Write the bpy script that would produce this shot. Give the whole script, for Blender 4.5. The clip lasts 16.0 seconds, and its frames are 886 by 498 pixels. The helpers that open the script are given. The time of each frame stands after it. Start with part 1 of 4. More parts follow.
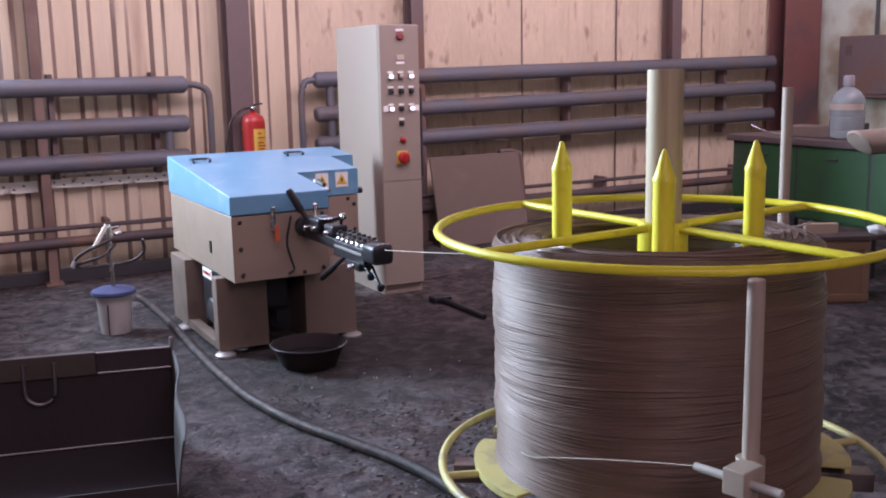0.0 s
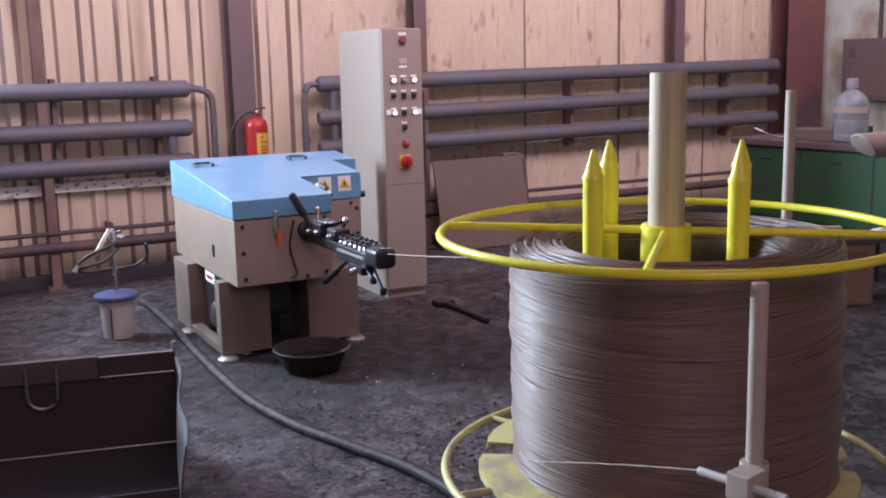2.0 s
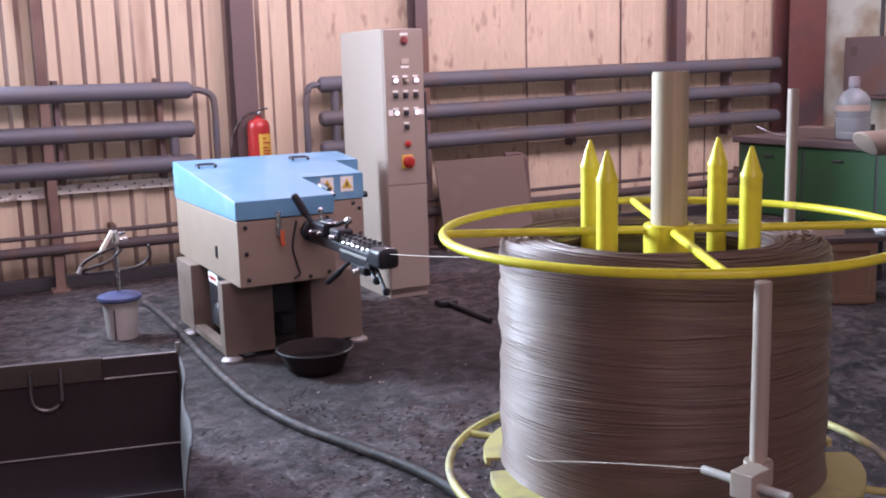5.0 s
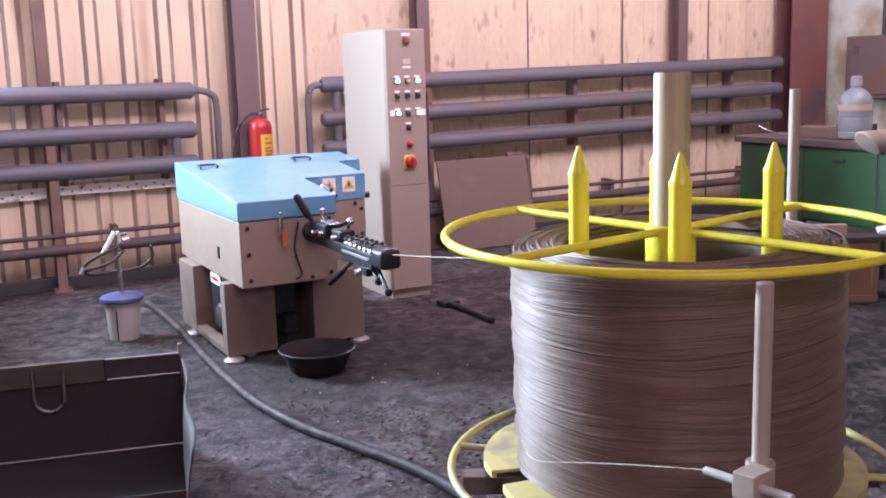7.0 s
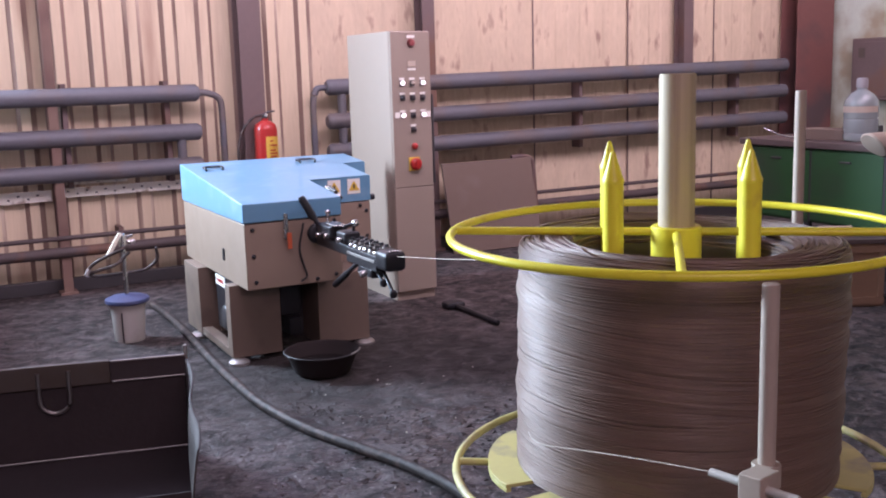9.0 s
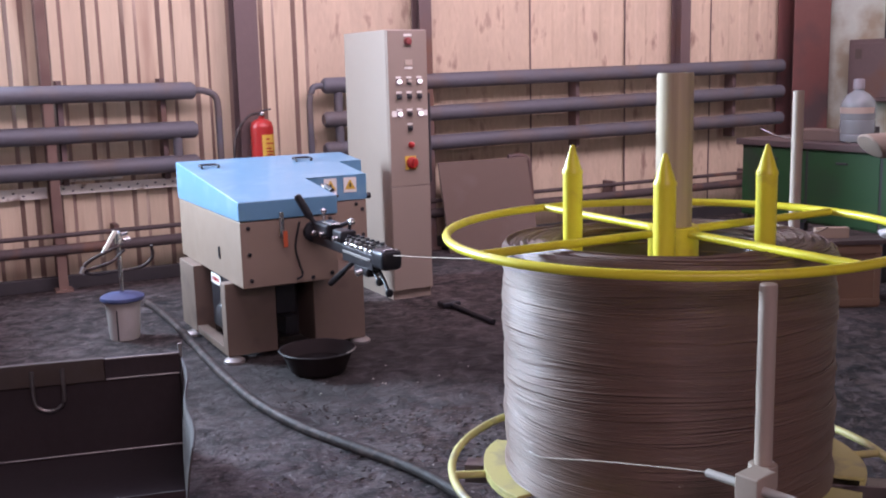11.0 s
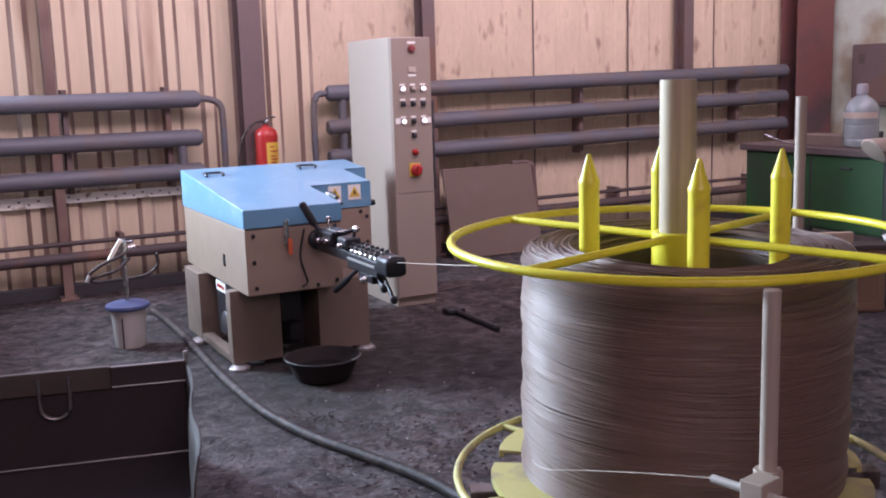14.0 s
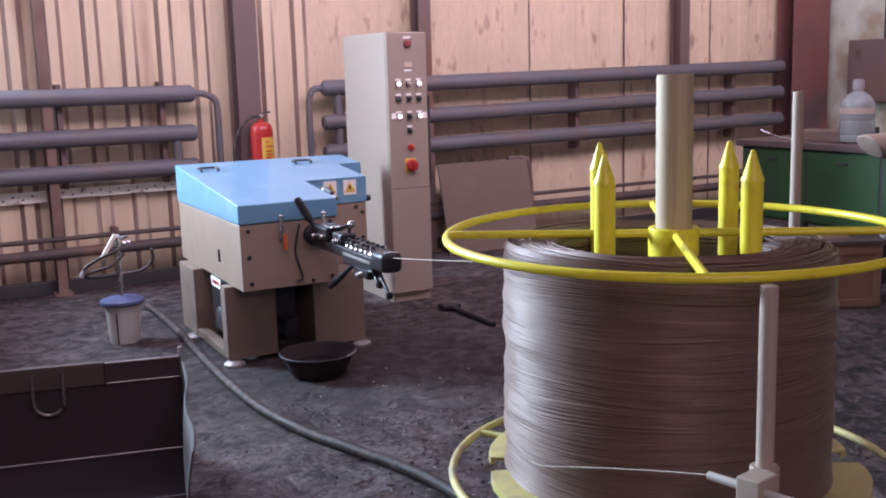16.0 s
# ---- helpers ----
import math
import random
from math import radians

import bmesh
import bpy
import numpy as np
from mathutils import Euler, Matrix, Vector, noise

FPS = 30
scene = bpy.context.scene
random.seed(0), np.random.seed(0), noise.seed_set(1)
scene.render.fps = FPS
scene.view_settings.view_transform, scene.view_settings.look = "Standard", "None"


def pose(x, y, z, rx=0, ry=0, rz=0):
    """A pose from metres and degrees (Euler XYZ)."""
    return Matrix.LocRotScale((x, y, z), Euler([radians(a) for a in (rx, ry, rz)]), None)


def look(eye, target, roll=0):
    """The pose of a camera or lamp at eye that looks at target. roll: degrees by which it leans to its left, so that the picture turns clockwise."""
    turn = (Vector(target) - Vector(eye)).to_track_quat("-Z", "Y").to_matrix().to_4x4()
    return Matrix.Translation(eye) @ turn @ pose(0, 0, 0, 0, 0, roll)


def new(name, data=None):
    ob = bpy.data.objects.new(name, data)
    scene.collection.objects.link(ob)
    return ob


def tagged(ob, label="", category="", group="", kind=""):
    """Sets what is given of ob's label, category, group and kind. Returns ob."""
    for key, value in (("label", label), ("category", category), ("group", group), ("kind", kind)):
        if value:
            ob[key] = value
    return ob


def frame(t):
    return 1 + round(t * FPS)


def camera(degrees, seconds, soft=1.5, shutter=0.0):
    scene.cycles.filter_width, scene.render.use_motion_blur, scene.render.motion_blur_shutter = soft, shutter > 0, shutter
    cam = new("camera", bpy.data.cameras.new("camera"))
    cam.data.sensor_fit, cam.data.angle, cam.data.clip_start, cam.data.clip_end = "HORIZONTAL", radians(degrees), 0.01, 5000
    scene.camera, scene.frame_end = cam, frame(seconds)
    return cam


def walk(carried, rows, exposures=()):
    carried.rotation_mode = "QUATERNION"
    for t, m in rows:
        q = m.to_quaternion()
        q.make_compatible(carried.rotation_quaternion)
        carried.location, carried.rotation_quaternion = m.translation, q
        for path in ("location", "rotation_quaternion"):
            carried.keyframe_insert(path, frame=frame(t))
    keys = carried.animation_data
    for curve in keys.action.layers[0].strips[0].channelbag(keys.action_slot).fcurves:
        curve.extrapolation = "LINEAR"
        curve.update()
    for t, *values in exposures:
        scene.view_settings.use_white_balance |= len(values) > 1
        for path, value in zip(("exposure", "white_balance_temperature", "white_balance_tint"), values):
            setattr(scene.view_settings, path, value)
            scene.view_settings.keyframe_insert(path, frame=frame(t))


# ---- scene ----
import collections
# ---- camera ----
PATH = [
    (0, 0.0000, 0.0000, 1.6000, -28.300, -10.200, 1.150),
    (0.5, 0.0017, -0.0019, 1.5995, -28.101, -10.487, 1.230),
    (1, 0.0007, 0.0009, 1.6011, -28.338, -10.434, 1.209),
    (1.5, 0.0060, 0.0048, 1.6001, -28.099, -10.165, 1.187),
    (2, 0.0066, 0.0044, 1.5986, -28.119, -9.982, 1.269),
    (2.5, 0.0057, 0.0018, 1.5995, -28.162, -10.026, 1.447),
    (3, 0.0003, 0.0007, 1.6025, -28.096, -9.857, 1.576),
    (3.5, 0.0036, 0.0008, 1.6023, -28.055, -9.809, 1.428),
    (4, -0.0005, 0.0003, 1.6013, -28.057, -9.895, 1.629),
    (6.5, 0.0069, 0.0057, 1.5995, -28.009, -10.049, 1.379),
    (7, 0.0017, 0.0009, 1.6046, -27.947, -10.008, 1.634),
    (7.5, 0.0054, 0.0055, 1.6020, -27.974, -9.924, 1.535),
    (8, -0.0017, 0.0055, 1.6033, -27.938, -9.751, 1.504),
    (8.5, 0.0050, 0.0065, 1.5996, -27.784, -9.710, 1.428),
    (9, 0.0024, 0.0028, 1.6012, -27.668, -9.861, 1.666),
    (11.5, 0.0062, 0.0139, 1.5969, -27.872, -9.891, 1.342),
    (12, 0.0002, 0.0067, 1.5999, -27.901, -9.762, 1.398),
    (12.5, 0.0032, 0.0057, 1.6000, -27.899, -9.766, 1.359),
    (13, -0.0042, 0.0006, 1.6005, -27.745, -9.674, 1.424),
    (13.5, 0.0032, 0.0069, 1.5996, -27.634, -9.723, 1.499),
    (14, 0.0010, 0.0044, 1.6013, -27.656, -9.534, 1.675),
    (14.5, 0.0002, 0.0034, 1.6030, -27.821, -9.685, 1.608),
    (15, 0.0012, 0.0070, 1.5985, -27.952, -9.794, 1.608),
    (15.5, 0.0036, 0.0138, 1.6006, -27.951, -9.860, 1.620),
    (16, 0.0087, 0.0172, 1.5990, -27.883, -9.795, 1.601),
]

cam = camera(47.0, 16.0, soft=2.0)
walk(cam, [(t, pose(x, y, z, 90 + p, r, w)) for t, x, y, z, w, p, r in PATH],
     exposures=[(t, e + 0.13, 6000, 56) for t, e in ((0, 0.0), (2, 0.02), (4.2, 0.05), (5.1, 0.40), (6.0, 0.80), (6.5, 0.76), (7, 0.60), (7.5, 0.50), (8, 0.42), (8.5, 0.34), (9, 0.26),
                                                    (10, 0.18), (11.5, 0.14), (13, 0.13), (14.5, 0.09), (16, 0.08))])

# ---- light: daylight from an unseen window at the left, and added fills ----
world = bpy.data.worlds.new("world")
scene.world = world
world.use_nodes = True
wn = world.node_tree
sky = wn.nodes.new("ShaderNodeTexSky")
sky.sky_type, sky.sun_disc = "NISHITA", False
sky.sun_elevation, sky.sun_rotation = radians(35), radians(250)
wn.links.new(sky.outputs[0], wn.nodes["Background"].inputs[0])
wn.nodes["Background"].inputs[1].default_value = 0.1


def area_lamp(name, m, w, h, power, colour):
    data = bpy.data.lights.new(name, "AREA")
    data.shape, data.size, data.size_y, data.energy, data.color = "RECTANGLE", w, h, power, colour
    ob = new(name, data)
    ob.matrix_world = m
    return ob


area_lamp("daylight_side", look((-1.3, 8.14, 2.6), (-0.8, 2.0, 1.9)), 1.9, 1.7, 880, (0.62, 1.0, 0.91))
# Added light high on the back wall; its window is assumed, not seen.
area_lamp("upper_back_light", look((1.6, 8.26, 4.2), (2.0, 4.0, 1.0)), 6.8, 1.5, 88, (0.90, 0.94, 1.0))
# Added fill for the back wall; no roof glazing is known.
area_lamp("wall_fill", look((4.0, 3.45, 5.0), (4.0, 8.3, 5.3)), 8.8, 2.3, 485, (1.0, 0.97, 0.86))
# Added warm fill from behind the camera; its source is unseen.
area_lamp("front_fill", look((-0.2, -3.8, 4.2), (2.5, 5.0, 2.0)), 4.0, 1.8, 92, (1.0, 0.83, 0.67))

# ---- materials ----


def mat(name, colour, rough=0.6, metal=0.0, var=0.12, scale=8.0, bump=0.0, bscale=60.0, dirt=None, dirt_amount=0.5,
        dirt_scale=1.5, stretch=(1, 1, 1), coat=0.0, spread=0.0, emit=0.0, spec=0.5):
    """A painted, rusted, greased or bare surface: base colour with two scales of variation, dirt patches and fine relief."""
    m = bpy.data.materials.new(name)
    m.use_nodes = True
    n, l = m.node_tree.nodes, m.node_tree.links
    b = n["Principled BSDF"]
    co = n.new("ShaderNodeTexCoord")
    mp = n.new("ShaderNodeMapping")
    mp.inputs["Scale"].default_value = stretch
    l.new(co.outputs["Object"], mp.inputs[0])
    info = n.new("ShaderNodeObjectInfo")
    if spread:
        shift = n.new("ShaderNodeVectorMath")
        shift.operation = "SCALE"
        shift.inputs[0].default_value = (23.0, 7.0, 41.0)
        l.new(info.outputs["Random"], shift.inputs["Scale"])
        l.new(shift.outputs[0], mp.inputs["Location"])

    def noisy(s, detail=4.0):
        t = n.new("ShaderNodeTexNoise")
        t.inputs["Scale"].default_value, t.inputs["Detail"].default_value = s, detail
        l.new(mp.outputs[0], t.inputs["Vector"])
        return t

    fine, wide = noisy(scale * 6), noisy(scale)
    mix = n.new("ShaderNodeMix")
    mix.data_type = "RGBA"
    c = Vector(colour)
    mix.inputs[6].default_value = (*(c * (1 - var)), 1)
    mix.inputs[7].default_value = (*[min(1, x) for x in c * (1 + var)], 1)
    add = n.new("ShaderNodeMath")
    add.operation = "MULTIPLY_ADD"
    add.inputs[1].default_value = 0.4
    l.new(fine.outputs[0], add.inputs[0])
    mul = n.new("ShaderNodeMath")
    mul.operation = "MULTIPLY"
    mul.inputs[1].default_value = 0.6
    l.new(wide.outputs[0], mul.inputs[0])
    l.new(mul.outputs[0], add.inputs[2])
    l.new(add.outputs[0], mix.inputs[0])
    out = mix.outputs[2]
    if dirt:
        dn = noisy(dirt_scale, 6.0)
        ramp = n.new("ShaderNodeMapRange")
        ramp.inputs[1].default_value, ramp.inputs[2].default_value = 0.62 - dirt_amount * 0.3, 0.75 - dirt_amount * 0.2
        l.new(dn.outputs[0], ramp.inputs[0])
        m2 = n.new("ShaderNodeMix")
        m2.data_type = "RGBA"
        m2.inputs[7].default_value = (*dirt, 1)
        l.new(ramp.outputs[0], m2.inputs[0])
        l.new(out, m2.inputs[6])
        out = m2.outputs[2]
    if spread:
        hsv = n.new("ShaderNodeHueSaturation")
        mr = n.new("ShaderNodeMapRange")
        mr.inputs[3].default_value, mr.inputs[4].default_value = 1 - spread, 1 + spread
        l.new(info.outputs["Random"], mr.inputs[0])
        l.new(mr.outputs[0], hsv.inputs["Value"])
        l.new(out, hsv.inputs["Color"])
        out = hsv.outputs[0]
    l.new(out, b.inputs["Base Color"])
    rr = n.new("ShaderNodeMapRange")
    rr.inputs[3].default_value, rr.inputs[4].default_value = max(0.05, rough - 0.12), min(1, rough + 0.12)
    l.new(wide.outputs[0], rr.inputs[0])
    l.new(rr.outputs[0], b.inputs["Roughness"])
    b.inputs["Metallic"].default_value = metal
    b.inputs["Specular IOR Level"].default_value = spec
    b.inputs["Coat Weight"].default_value = coat
    if emit:
        l.new(out, b.inputs["Emission Color"])
        b.inputs["Emission Strength"].default_value = emit
    if bump:
        bp = n.new("ShaderNodeBump")
        bp.inputs["Strength"].default_value, bp.inputs["Distance"].default_value = bump, 0.01
        bn = noisy(bscale, 5.0)
        l.new(bn.outputs[0], bp.inputs["Height"])
        l.new(bp.outputs[0], b.inputs["Normal"])
    return m


RUST = (0.16, 0.075, 0.045)
M_SHEET = mat("sheet_paint", (0.595, 0.47, 0.325), 0.6, var=0.22, scale=3, bump=0.2, bscale=18, dirt=(0.40, 0.27, 0.185), dirt_amount=0.35,
              dirt_scale=1.6, stretch=(3.0, 3.0, 0.35), spread=0.06)
# Rib sides take a darker brown than the sheet faces.
M_RIB = mat("brown_rib_side", (0.24, 0.155, 0.12), 0.7, var=0.35, scale=3, stretch=(2, 2, 0.4), dirt=(0.50, 0.39, 0.30), dirt_amount=0.3, dirt_scale=2)
M_BOARDING = mat("aged_boarding", (0.565, 0.435, 0.305), 0.65, var=0.34, scale=2.0, bump=0.35, bscale=12, dirt=(0.30, 0.19, 0.14), dirt_amount=0.14,
                 dirt_scale=4, stretch=(2.4, 2.4, 0.9), spread=0.1)
M_RAIL = mat("dark_rail_paint", (0.075, 0.052, 0.05), 0.65, var=0.25, scale=6, dirt=RUST, dirt_amount=0.25, dirt_scale=4)
M_PALE = mat("pale_green_plaster", (0.53, 0.58, 0.48), 0.8, var=0.22, scale=2, bump=0.3, bscale=20, dirt=(0.34, 0.28, 0.19), dirt_amount=0.7, dirt_scale=2.0)
M_STEEL_POST = mat("post_paint", (0.13, 0.085, 0.08), 0.6, var=0.2, scale=4, dirt=RUST, dirt_amount=0.3)
M_COLUMN = mat("red_oxide", (0.17, 0.065, 0.055), 0.65, var=0.2, scale=3, bump=0.2, dirt=(0.08, 0.05, 0.05), dirt_amount=0.4)
M_PIPE = mat("grey_blue_pipe_paint", (0.108, 0.103, 0.118), 0.55, var=0.22, scale=5, bump=0.15, dirt=(0.13, 0.10, 0.092), dirt_amount=0.5, dirt_scale=3)
# Unseen walls and roof are dark so the coil reflects little light.
M_PLAIN = mat("dark_plain_plaster", (0.16, 0.14, 0.13), 0.85, var=0.2, scale=1.5, bump=0.2, bscale=15, dirt=(0.10, 0.08, 0.07), dirt_amount=0.4)
M_CEIL = mat("roof_sheet", (0.15, 0.14, 0.135), 0.7, var=0.15, scale=1.2)
M_BODY = mat("beige_grey_enamel", (0.265, 0.188, 0.14), 0.45, var=0.04, scale=6, bump=0.03, bscale=200, dirt=(0.245, 0.175, 0.13), dirt_amount=0.25, dirt_scale=4)
M_BLUE = mat("blue_enamel", (0.108, 0.265, 0.395), 0.4, var=0.05, scale=3, bump=0.02, bscale=200, coat=0.35, dirt=(0.16, 0.31, 0.43), dirt_amount=0.3, dirt_scale=6)
# Same enamel as the body, darkened here to carry the legs' shade.
M_LEG = mat("shaded_body_enamel", (0.185, 0.128, 0.097), 0.55, var=0.1, scale=5, dirt=(0.13, 0.09, 0.07), dirt_amount=0.35, dirt_scale=4)
M_CAB = mat("cabinet_enamel", (0.285, 0.22, 0.175), 0.5, var=0.05, scale=5, bump=0.03, bscale=200)
M_BLACK = mat("black_oxide_steel", (0.025, 0.024, 0.028), 0.38, 0.3, var=0.3, scale=20)
M_DARK = mat("dark_greasy_steel", (0.045, 0.04, 0.042), 0.5, 0.2, var=0.35, scale=8, bump=0.1)
M_CHROME = mat("bright_steel", (0.62, 0.60, 0.58), 0.25, 1.0, var=0.1, scale=20)
M_MAST = mat("brushed_tube_steel", (0.52, 0.41, 0.275), 0.62, 0.12, var=0.2, scale=12, stretch=(3, 3, 0.06), dirt=(0.40, 0.30, 0.21), dirt_amount=0.35, dirt_scale=8)
M_ROD = mat("dull_tube_steel", (0.47, 0.375, 0.30), 0.6, 0.08, var=0.12, scale=12)
M_BRIGHT = mat("pale_bright_steel", (0.72, 0.69, 0.63), 0.35, 0.3, var=0.1, scale=20)
M_YELLOW = mat("yellow_enamel", (0.90, 0.79, 0.025), 0.36, var=0.06, scale=9, bump=0.06, bscale=90, dirt=(0.76, 0.62, 0.04), dirt_amount=0.15, dirt_scale=14)
M_PALEYEL = mat("worn_yellow_enamel", (0.62, 0.56, 0.20), 0.5, var=0.12, scale=9, dirt=(0.36, 0.31, 0.20), dirt_amount=0.35, dirt_scale=7)
M_WIRE = mat("drawn_steel_wire", (0.205, 0.124, 0.090), 0.47, 0.15, var=0.3, scale=14, spec=0.8)
M_ARM = mat("worn_arm_steel", (0.20, 0.165, 0.15), 0.36, 0.4, var=0.25, scale=12, dirt=(0.07, 0.05, 0.045), dirt_amount=0.3, dirt_scale=9)
M_CORE = mat("packed_wire", (0.14, 0.11, 0.10), 0.5, 0.6, var=0.3, scale=30, stretch=(1, 1, 8))
M_FLAKE = mat("broken_concrete", (0.092, 0.077, 0.075), 0.8, var=0.4, scale=9, bump=0.2)
M_HOSE = mat("black_rubber", (0.036, 0.026, 0.024), 0.62, var=0.4, scale=14, bump=0.35, bscale=45, spec=0.35, dirt=(0.10, 0.070, 0.062), dirt_amount=0.45, dirt_scale=18)
M_BIN = mat("bin_sheet", (0.052, 0.037, 0.039), 0.7, 0.0, spec=0.4, var=0.3, scale=4, bump=0.15, dirt=(0.09, 0.07, 0.06), dirt_amount=0.3)
M_EDGE = mat("worn_edge_steel", (0.45, 0.42, 0.40), 0.4, 0.8, var=0.2, scale=25)
M_STRIP = mat("oily_tan_strip", (0.085, 0.06, 0.048), 0.5, var=0.25, scale=8, dirt=(0.09, 0.07, 0.06), dirt_amount=0.4, dirt_scale=5)
M_WHITEPL = mat("white_plastic", (0.45, 0.41, 0.375), 0.45, var=0.06, scale=8, dirt=(0.38, 0.34, 0.30), dirt_amount=0.3, dirt_scale=6)
M_LEVER = mat("cream_plastic", (0.72, 0.66, 0.52), 0.45, var=0.06)
M_CAP = mat("grey_plastic", (0.27, 0.24, 0.25), 0.5, var=0.08)
M_BLUEPL = mat("blue_plastic", (0.055, 0.07, 0.16), 0.4, var=0.1, scale=8)
M_RED = mat("red_enamel", (0.42, 0.025, 0.018), 0.3, var=0.08, scale=10)
M_LAMPOFF = mat("unlit_red_lens", (0.26, 0.06, 0.055), 0.35, var=0.06)
M_LABELY = mat("yellow_label", (0.66, 0.42, 0.05), 0.5, var=0.05)
M_LABELW = mat("white_label", (0.75, 0.72, 0.66), 0.55, var=0.05)
M_PRINT = mat("dark_print", (0.04, 0.03, 0.03), 0.6)
M_GREEN = mat("green_enamel", (0.010, 0.072, 0.018), 0.5, var=0.18, scale=4, dirt=(0.025, 0.05, 0.025), dirt_amount=0.4)
M_WOODTOP = mat("dark_bench_wood", (0.09, 0.06, 0.055), 0.6, var=0.3, scale=5, stretch=(1, 6, 1))
M_WOOD = mat("crate_board", (0.24, 0.135, 0.08), 0.7, var=0.2, scale=6, stretch=(1, 1, 5), bump=0.1)
M_CARD = mat("brown_cardboard", (0.40, 0.29, 0.21), 0.85, var=0.08, scale=4, bump=0.05, dirt=(0.30, 0.22, 0.17), dirt_amount=0.25)
M_TUBE = mat("beige_cardboard_tube", (0.44, 0.34, 0.27), 0.75, var=0.07, scale=5)
M_PAPER = mat("white_paper", (0.75, 0.72, 0.70), 0.8, var=0.05, bump=0.3, bscale=15)
M_BOARD = mat("grey_brown_panel", (0.145, 0.097, 0.074), 0.8, var=0.12, scale=2, dirt=(0.17, 0.125, 0.105), dirt_amount=0.3)
M_PERF = mat("pale_perforated_strip", (0.85, 0.80, 0.70), 0.6, var=0.12, scale=12, dirt=(0.4, 0.30, 0.22), dirt_amount=0.12, dirt_scale=9)
M_LAMPON = mat("lit_white_lens", (1.0, 0.95, 0.85), 0.3, emit=1.5)
M_GLASS = bpy.data.materials.new("bottle_plastic")
M_GLASS.use_nodes = True
_b = M_GLASS.node_tree.nodes["Principled BSDF"]
_b.inputs["Base Color"].default_value = (0.42, 0.47, 0.48, 1)
_b.inputs["Roughness"].default_value = 0.25
_b.inputs["Transmission Weight"].default_value = 0.55


def floor_material():
    m = bpy.data.materials.new("oily_concrete")
    m.use_nodes = True
    n, l = m.node_tree.nodes, m.node_tree.links
    b = n["Principled BSDF"]
    co = n.new("ShaderNodeTexCoord")

    def noisy(s, d=6.0, dist=0.0):
        t = n.new("ShaderNodeTexNoise")
        t.inputs["Scale"].default_value, t.inputs["Detail"].default_value, t.inputs["Distortion"].default_value = s, d, dist
        l.new(co.outputs["Object"], t.inputs["Vector"])
        return t

    def ramp(src, a, z):
        r = n.new("ShaderNodeMapRange")
        r.inputs[1].default_value, r.inputs[2].default_value = a, z
        l.new(src.outputs[0], r.inputs[0])
        return r.outputs[0]

    def blend(f, a, z):
        x = n.new("ShaderNodeMix")
        x.data_type = "RGBA"
        l.new(f, x.inputs[0])
        for i, v in ((6, a), (7, z)):
            if isinstance(v, tuple):
                x.inputs[i].default_value = (*v, 1)
            else:
                l.new(v, x.inputs[i])
        return x.outputs[2]

    big, mid, small = noisy(1.1, 6, 0.2), noisy(8.5, 12, 0.7), noisy(60, 6)
    flake, crack = noisy(15, 9, 1.1), noisy(5.2, 12, 1.6)
    c = blend(ramp(big, 0.38, 0.62), (0.0182, 0.0110, 0.0102), (0.0619, 0.0424, 0.0402))
    c = blend(ramp(mid, 0.45, 0.66), c, (0.0133, 0.0085, 0.0084))
    c = blend(ramp(flake, 0.54, 0.62), c, (0.0867, 0.0647, 0.0622))
    c = blend(ramp(flake, 0.43, 0.37), c, (0.0084, 0.0057, 0.0056))
    c = blend(ramp(small, 0.56, 0.75), c, (0.1074, 0.0833, 0.0819))
    pale = noisy(3.1, 12, 0.4)
    c = blend(ramp(pale, 0.58, 0.66), c, (0.1198, 0.0944, 0.0937))
    c = blend(ramp(crack, 0.405, 0.385), c, (0.0070, 0.0050, 0.0050))
    # Darker area around the machine front, with a noise-broken edge.
    sub = n.new("ShaderNodeVectorMath")
    sub.operation = "DISTANCE"
    sub.inputs[1].default_value = (2.15, 5.0, 0)
    l.new(co.outputs["Object"], sub.inputs[0])
    edge = n.new("ShaderNodeMath")
    edge.operation = "MULTIPLY_ADD"
    edge.inputs[1].default_value = -1.6
    l.new(noisy(1.7, 8, 0.5).outputs[0], edge.inputs[0])
    l.new(sub.outputs["Value"], edge.inputs[2])
    dark_area = n.new("ShaderNodeMapRange")
    dark_area.inputs[1].default_value, dark_area.inputs[2].default_value = 0.55, -0.15
    dark_area.inputs[3].default_value, dark_area.inputs[4].default_value = 0.0, 0.8
    l.new(edge.outputs[0], dark_area.inputs[0])
    c = blend(dark_area.outputs[0], c, (0.0154, 0.0101, 0.0093))
    near = n.new("ShaderNodeVectorMath")
    near.operation = "DISTANCE"
    near.inputs[1].default_value = (1.75, 3.2, 0)
    l.new(co.outputs["Object"], near.inputs[0])
    worn = n.new("ShaderNodeMath")
    worn.operation = "MULTIPLY_ADD"
    worn.inputs[1].default_value = 1.4
    l.new(noisy(2.3, 8, 0.5).outputs[0], worn.inputs[0])
    l.new(near.outputs["Value"], worn.inputs[2])
    patch = n.new("ShaderNodeMapRange")
    patch.inputs[1].default_value, patch.inputs[2].default_value = 2.5, 1.4
    l.new(worn.outputs[0], patch.inputs[0])

    def within(f):
        x = n.new("ShaderNodeMath")
        x.operation = "MULTIPLY"
        l.new(f, x.inputs[0])
        l.new(patch.outputs[0], x.inputs[1])
        return x.outputs[0]

    # scuffed grey concrete showing through the grime, with black crumbs and pale metal chips
    c = blend(within(ramp(noisy(4.5, 12, 0.9), 0.47, 0.56)), c, (0.1032, 0.0840, 0.0834))
